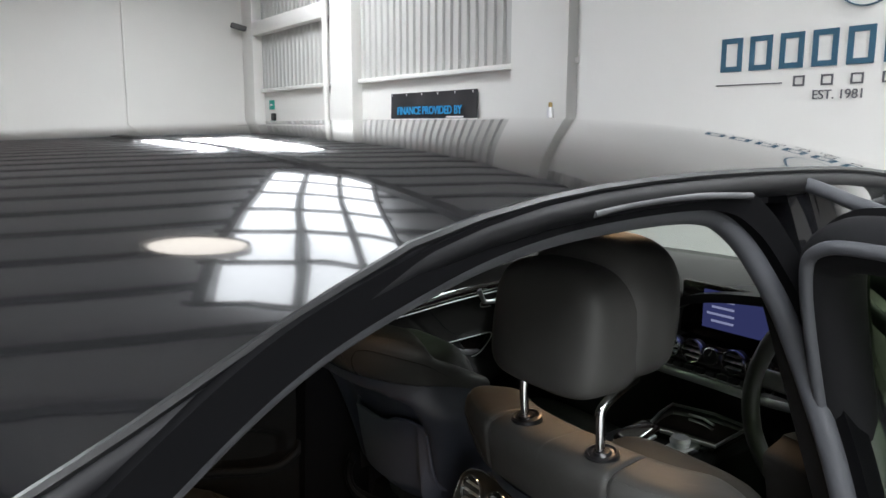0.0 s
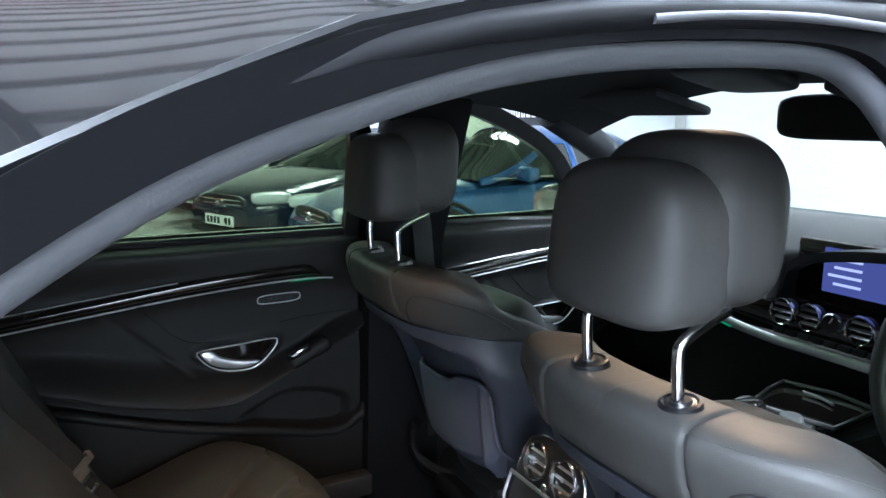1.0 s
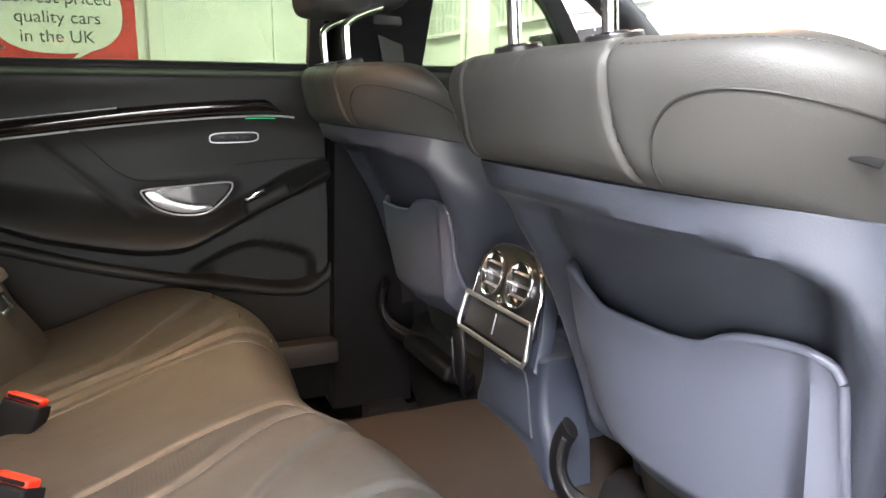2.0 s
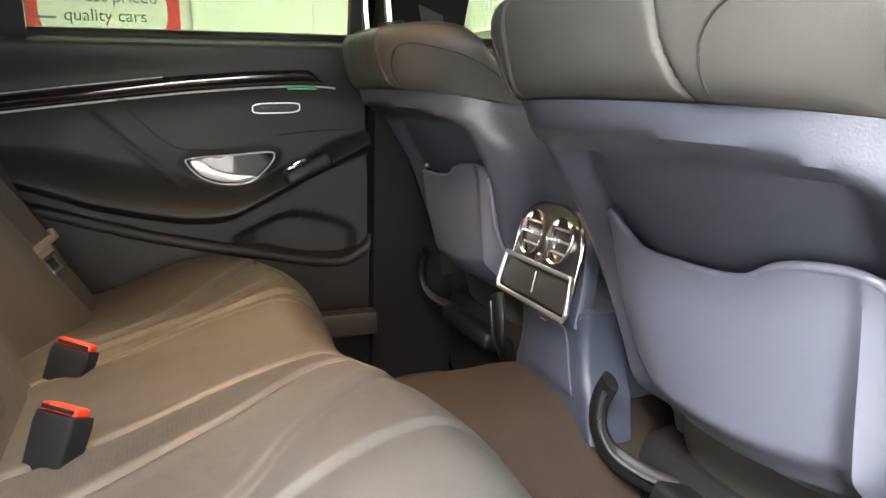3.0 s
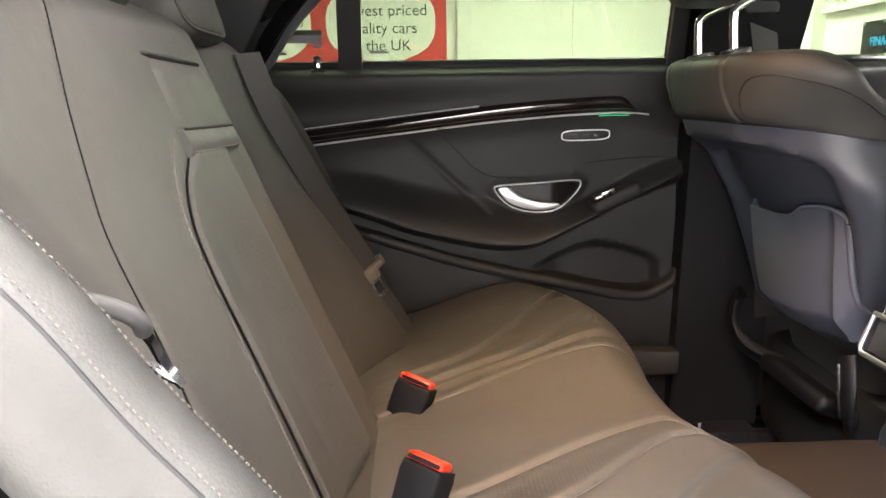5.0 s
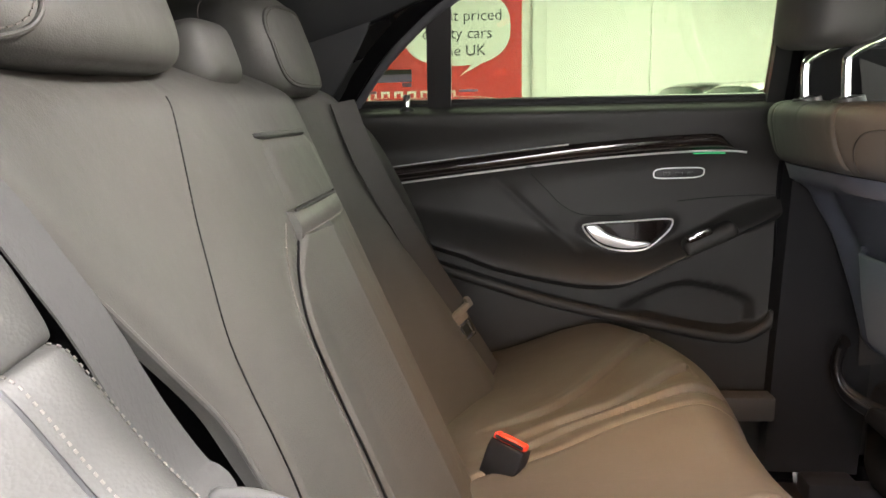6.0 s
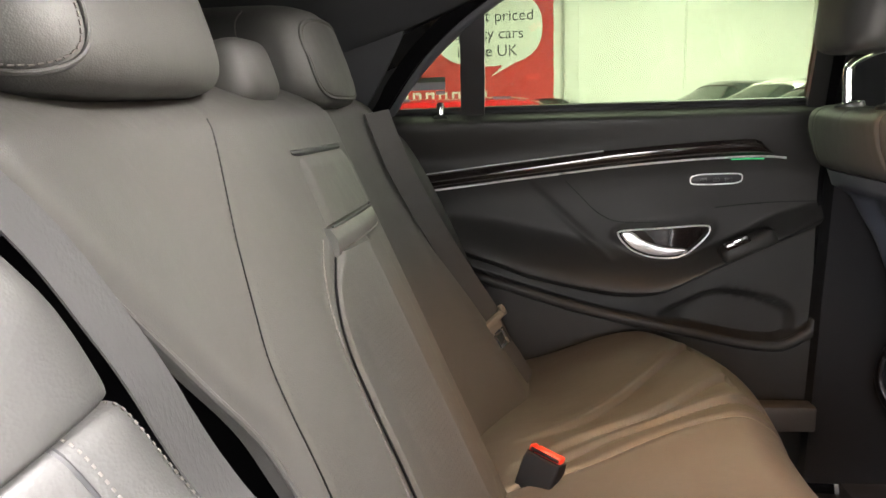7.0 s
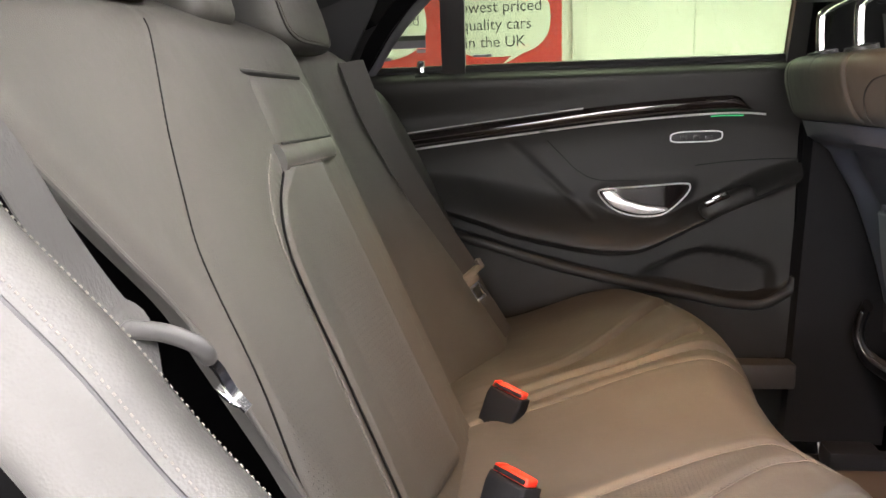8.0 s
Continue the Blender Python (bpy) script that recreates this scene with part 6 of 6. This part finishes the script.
# finance banner, exit sign, extinguisher point
banner = thing("finance_banner", "creased black banner with cyan and white lettering", "banner")
part("banner_sheet", sheet(lambda y, z: (DX - 0.035 - 0.012 * math.sin(7 * y + 2 * z) * math.sin(3 * z + y), y, z), span(7.43, 9.75, 50), span(0.80, 1.945, 24), (0.006, 0, 0)), BANNER, banner)
words("banner_words", "FINANCE PROVIDED BY", 0.165, Matrix.Translation((DX - 0.062, 9.52, 1.615)) @ face_x, CYAN, banner, bold=0.004)
bars("banner_bar", DX - 0.060, 0.004, 8.35, 9.50, 1.33, 1.50, 8, 0.045, POSTER_WHITE, banner, hollow=0.03)
part("banner_badge", box(DX - 0.064, DX - 0.058, 7.72, 8.14, 1.20, 1.58), POSTER_WHITE, banner, smooth=False)
for y in span(7.50, 9.68, 5):
    part("eyelet", lathe([(0.018, 0.004), (0.012, 0.007), (0.010, 0.0)], 14, Matrix.Translation((DX - 0.052, y, 1.915)) @ face_x), SATIN, banner)
exit_sign = thing("exit_sign", "small green exit sign on the wall", "sign")
part("sign_plate", box(DX - 0.03, DX - 0.004, 14.80, 15.05, 1.78, 1.98, 0.004), mat("exit_green", (0.02, 0.35, 0.28), 0.5), exit_sign)
part("sign_arrow", box(DX - 0.034, DX - 0.031, 14.86, 14.98, 1.86, 1.90), POSTER_WHITE, exit_sign, smooth=False)
callp = thing("fire_call_point", "dark call point below the exit sign", "call point")
part("point_box", box(DX - 0.06, DX - 0.004, 14.72, 14.90, 1.45, 1.70, 0.01), DARK, callp)
can = thing("spray_can", "small brass-topped can on a wall bracket", "can")
part("can_body", lathe([(0.0, 0.0), (0.04, 0.0), (0.042, 0.02), (0.042, 0.20), (0.03, 0.24), (0.0, 0.25)], 20, Matrix.Translation((DX - 0.24, 5.73, 1.42))), SATIN, can)
part("can_cap", lathe([(0.0, 0.06), (0.022, 0.055), (0.024, 0.0)], 16, Matrix.Translation((DX - 0.24, 5.73, 1.66))), mat("brass", (0.5, 0.35, 0.15), 0.4, metal=1.0), can)
part("can_bracket", box(DX - 0.30, DX - 0.165, 5.66, 5.80, 1.40, 1.418), STEEL, can)
cctv = thing("wall_camera", "small dark camera on the plain wall", "security camera")
part("camera_arm", tube([(6.02, WALL_Y, 3.58), (6.0, WALL_Y - 0.18, 3.60), (6.0, WALL_Y - 0.3, 3.56)], 0.03), STEEL, cctv)
part("camera_body", move(rbox(0.34, 0.12, 0.11, 0.02), Matrix.Translation((5.92, WALL_Y - 0.32, 3.58)) @ Matrix.Rotation(radians(12), 4, "Y")), STEEL, cctv)

# red poster with two speech bubbles
poster = thing("wall_poster", "large red poster with two pale speech bubbles", "poster")
PY = WALL_Y - 0.012
part("poster_sheet", box(-6.4, 0.80, PY, PY + 0.010, 0.35, 4.9), POSTER_RED, poster, smooth=False)


def bubble(cx, cz, rx, rz, tail):
    pts = [(cx + rx * power(math.cos(a), 0.8), cz + rz * power(math.sin(a), 0.8)) for a in span(0, 2 * math.pi, 60)[:-1]]
    ob = part("speech_bubble", prism(pts, 0.006, Matrix.Translation((0, PY, 0)) @ Matrix.Rotation(math.pi / 2, 4, "X")), POSTER_WHITE, poster, smooth=False)
    part("bubble_tail", prism(tail, 0.005, Matrix.Translation((0, PY, 0)) @ Matrix.Rotation(math.pi / 2, 4, "X")), POSTER_WHITE, ob, smooth=False)
    return ob


b1 = bubble(-0.62, 2.62, 1.18, 0.80, [(-0.15, 1.95), (-0.55, 1.60), (0.30, 2.06), (0.1, 2.3)])
b2 = bubble(-3.30, 2.62, 1.18, 0.80, [(-3.75, 1.95), (-3.35, 1.62), (-4.2, 2.06), (-4.0, 2.3)])
up_y = Matrix(((1, 0, 0, 0), (0, 0, -1, 0), (0, 1, 0, 0), (0, 0, 0, 1)))
for text, x, z in (("Lowest priced", -1.55, 2.76), ("quality cars", -1.36, 2.395), ("in the UK", -1.29, 2.03)):
    words("poster_words", text, 0.335, Matrix.Translation((x, PY - 0.007, z)) @ up_y, INK, b1)
for text, x, z in (("registered", -3.62, 2.55), ("since 1981", -4.02, 2.24)):
    words("poster_words", text, 0.33, Matrix.Translation((x, PY - 0.007, z)) @ up_y, INK, b2)
bars("poster_bar", PY - 0.004, 0.004, -3.22, -0.60, 1.02, 1.30, 9, 0.10, POSTER_WHITE, poster, hollow=0.05, axis="x")
bars("poster_bar", PY - 0.004, 0.004, -2.9, -0.9, 0.72, 0.86, 8, 0.08, POSTER_WHITE, poster, hollow=0.025, axis="x")

# ---- parked cars ----
def make_car(name, label, paint, nose, heading, length=4.5, height=1.40, width=1.80, estate=False, lights=True):
    """A parked car: nose on the ground plan, heading in degrees (the way it faces)."""
    root = thing(name, label, "car", "parked cars")
    L, W, H = length, width / 2, height
    body = [(-L, 0.62 * W, 0.34, 0.62 * H), (-L + 0.12, 0.86 * W, 0.26, 0.69 * H), (-L + 0.7, 0.98 * W, 0.22, 0.70 * H), (-L * 0.5, W, 0.20, 0.675 * H), (-1.45, 0.99 * W, 0.20, 0.66 * H), (-1.0, 0.98 * W, 0.20, 0.63 * H), (-0.45, 0.92 * W, 0.22, 0.55 * H), (-0.12, 0.78 * W, 0.26, 0.46 * H), (0.0, 0.60 * W, 0.30, 0.38 * H)]
    place = Matrix.Translation((nose[0], nose[1], GROUND)) @ Matrix.Rotation(radians(heading), 4, "Z")
    shift = Matrix.Translation((0, -YC, 0))
    part("body", move(shell_loft(bezel_stations(body, 40), 44, 0.40), place @ shift), paint, root, "painted car body")
    # glasshouse
    x0, x1 = (-L + 0.18, -1.25) if estate else (-L + 0.55, -1.25)
    top = curve1([(x0, 0.70 * H), (x0 + (0.35 if estate else 0.75), 0.955 * H), (-L * 0.56, H - 0.012), (-L * 0.47, 0.985 * H), (-1.9, 0.90 * H), (x1, 0.655 * H)])

    def house(x, s, grow=0.0, lift=0.0):
        t = top(x)
        base = 0.645 * H
        a = math.pi * (s + 1) / 2
        cy, cz = -power(math.cos(a), 0.55), power(math.sin(a), 0.62)
        z = base + (t - base) * cz
        w = W * (0.93 - 0.26 * (z - base) / (0.355 * H))
        return (x, cy * (w + grow), z + lift)
    part("glasshouse", move(grid(lambda x, s: house(x, s), span(x0, x1, 40), span(-1, 1, 32)), place), DARK_GLASS, root, "dark car windows")
    r0, r1 = (x0 + 0.30, -2.0) if estate else (x0 + 0.72, -2.0)
    part("roof", move(sheet(lambda x, s: house(x, s, 0.006, 0.008), span(r0, r1, 20), span(-0.66, 0.66, 20), (0, 0, -0.01)), place), paint, root)
    for s in (1, -1):
        for xs in ((x1 + 0.02, -1.62, -2.0), (-L * 0.53, -L * 0.53 - 0.01, -L * 0.53 - 0.02), (x0 + 0.06, x0 + 0.25, r0 + 0.02)):
            pts = [Vector(house(xs[min(2, int(q * 2.999))] if False else np.interp(q, (0, 0.5, 1), xs), s * (0.97 - 0.32 * q), 0.006, 0.004)) for q in span(0, 1, 10)]
            part("pillar", move(sweep(pts, ring(0.035, 8, 0.012), up=(0, s, 0.4)), place), paint, root)
        part("waist_chrome", move(sweep([Vector((x, s * (W * 0.945), 0.668 * H)) for x in span(x0 + 0.25, x1 - 0.1, 20)], ring(0.009, 6)), place), CHROME, root)
        for hx in (-L * 0.43, -L * 0.66):
            part("door_handle", move(rbox(0.17, 0.03, 0.03, 0.01), place @ Matrix.Translation((hx, s * W * 0.995, 0.60 * H))), paint, root)
        for sx in (-L * 0.33, -L * 0.535, -L * 0.745):
            part("door_gap", move(sweep([Vector((sx, s * W * (0.985 - 0.03 * abs(q)), 0.48 * H + q * 0.16 * H)) for q in span(-1, 1, 8)], ring(0.006, 6)), place), DARK, root)
        part("door_mirror", move(pillow(0.07, 0.11, 0.065, 0.6, 0.6), place @ Matrix.Translation((-1.62, s * (W + 0.08), 0.70 * H))), paint, root)
        part("headlight", move(pillow(0.20, 0.13, 0.065, 0.6, 0.7), place @ Matrix.Translation((-0.22, s * 0.68 * W, 0.47 * H)) @ Matrix.Rotation(radians(-s * 32), 4, "Z")), LENS, root, "clear headlight")
        part("tail_light", move(pillow(0.10, 0.14, 0.06, 0.5, 0.6), place @ Matrix.Translation((-L + 0.10, s * 0.70 * W, 0.60 * H))), RED, root, "red tail light")
        for wx in (-0.88, -L + 0.95):
            m = place @ Matrix.Translation((wx, s * (W - 0.20), 0.325)) @ Matrix.Rotation(-s * math.pi / 2, 4, "X")
            ty = part("wheel", lathe([(0.22, 0.0), (0.31, -0.01), (0.325, 0.03), (0.325, 0.18), (0.30, 0.215), (0.235, 0.205), (0.22, 0.0)], 36, m), TYRE, root, "black tyre")
            spokes = [lathe([(0.235, 0.205), (0.225, 0.21), (0.21, 0.17), (0.20, 0.10), (0.0, 0.10)], 36, m)]
            for k in range(5):
                spokes.append(move(prism([(0.0, -0.03), (0.215, -0.035), (0.215, 0.035), (0.0, 0.03)], 0.022, None, 0.005), m @ Matrix.Translation((0, 0, 0.172)) @ Matrix.Rotation(2 * math.pi * k / 5, 4, "Z")))
            part("rim", join(*spokes), SATIN, ty, "silver alloy rim")
            part("wheel_arch", move(sweep([Vector((wx + 0.365 * math.cos(a), s * W * 0.985, 0.325 + 0.365 * math.sin(a))) for a in span(-0.2, math.pi + 0.2, 24)], ring(0.022, 8)), place), DARK, root)
    gr = part("grille", move(pillow(0.035, 0.42, 0.12, 0.5, 0.45), place @ Matrix.Translation((-0.055, 0, 0.385 * H))), DARK, root, "dark radiator grille")
    for k in range(4):
        part("grille_bar", move(rbox(0.02, 0.72, 0.014, 0.004), place @ Matrix.Translation((-0.025, 0, 0.335 * H + 0.045 * k))), CHROME, gr)
    part("grille_badge", lathe([(0.075, 0.0), (0.075, 0.012), (0.060, 0.014), (0.058, 0.004), (0.0, 0.004)], 28, place @ Matrix.Translation((-0.018, 0, 0.39 * H)) @ Matrix.Rotation(math.pi / 2, 4, "Y")), CHROME, gr)
    pl = part("number_plate", move(rbox(0.012, 0.52, 0.11, 0.004), place @ Matrix.Translation((0.005, 0, 0.27 * H))), POSTER_WHITE, root, "white number plate")
    for k in range(7):
        if k != 4:
            part("plate_bar", move(rbox(0.004, 0.042, 0.065, 0.0), place @ Matrix.Translation((0.012, -0.20 + k * 0.066, 0.27 * H))), DARK, pl)
    part("lower_intake", move(pillow(0.03, 0.62, 0.05, 0.5, 0.4), place @ Matrix.Translation((-0.045, 0, 0.18 * H))), DARK, root)
    return root


def car_paint(name, colour, metal=0.0):
    return mat(name, colour, 0.22, metal=metal, vary=0.06, coat=1.0)


DARK_GLASS = mat("dark_car_glass", (0.020, 0.025, 0.022), 0.03, vary=0.1, coat=0.5)
LENS = mat("headlight_lens", (0.55, 0.57, 0.60), 0.08, vary=0.1, coat=1.0)
make_car("estate_car", "bright red estate car parked before the poster", car_paint("red_car_paint", (0.45, 0.012, 0.015)), (-3.60, 10.15), 180, 4.45, 1.19, 1.80, estate=True)
make_car("hatchback_car", "black car parked with its grille facing out", car_paint("black_car_paint", (0.012, 0.014, 0.013)), (1.32, 11.0), 202, 4.5, 1.34, 1.80, estate=True)
make_car("saloon_car", "pale silver saloon car with a dark grille", car_paint("silver_car_paint", (0.50, 0.50, 0.46), 0.4), (1.52, 9.0), 202, 4.6, 1.32, 1.78)
make_car("saloon_car", "dark blue saloon car with a long bonnet", car_paint("navy_car_paint", (0.010, 0.014, 0.032)), (1.45, 7.0), 202, 4.6, 1.26, 1.78)
make_car("coupe_car", "metallic blue coupe car parked side on", car_paint("blue_car_paint", (0.035, 0.10, 0.26), 0.5), (1.90, 5.35), 183, 4.3, 1.30, 1.76)
make_car("hatchback_car", "black car half hidden behind the red estate", car_paint("grey_car_paint", (0.02, 0.022, 0.022)), (-0.15, 13.6), 250, 4.3, 1.16, 1.78)
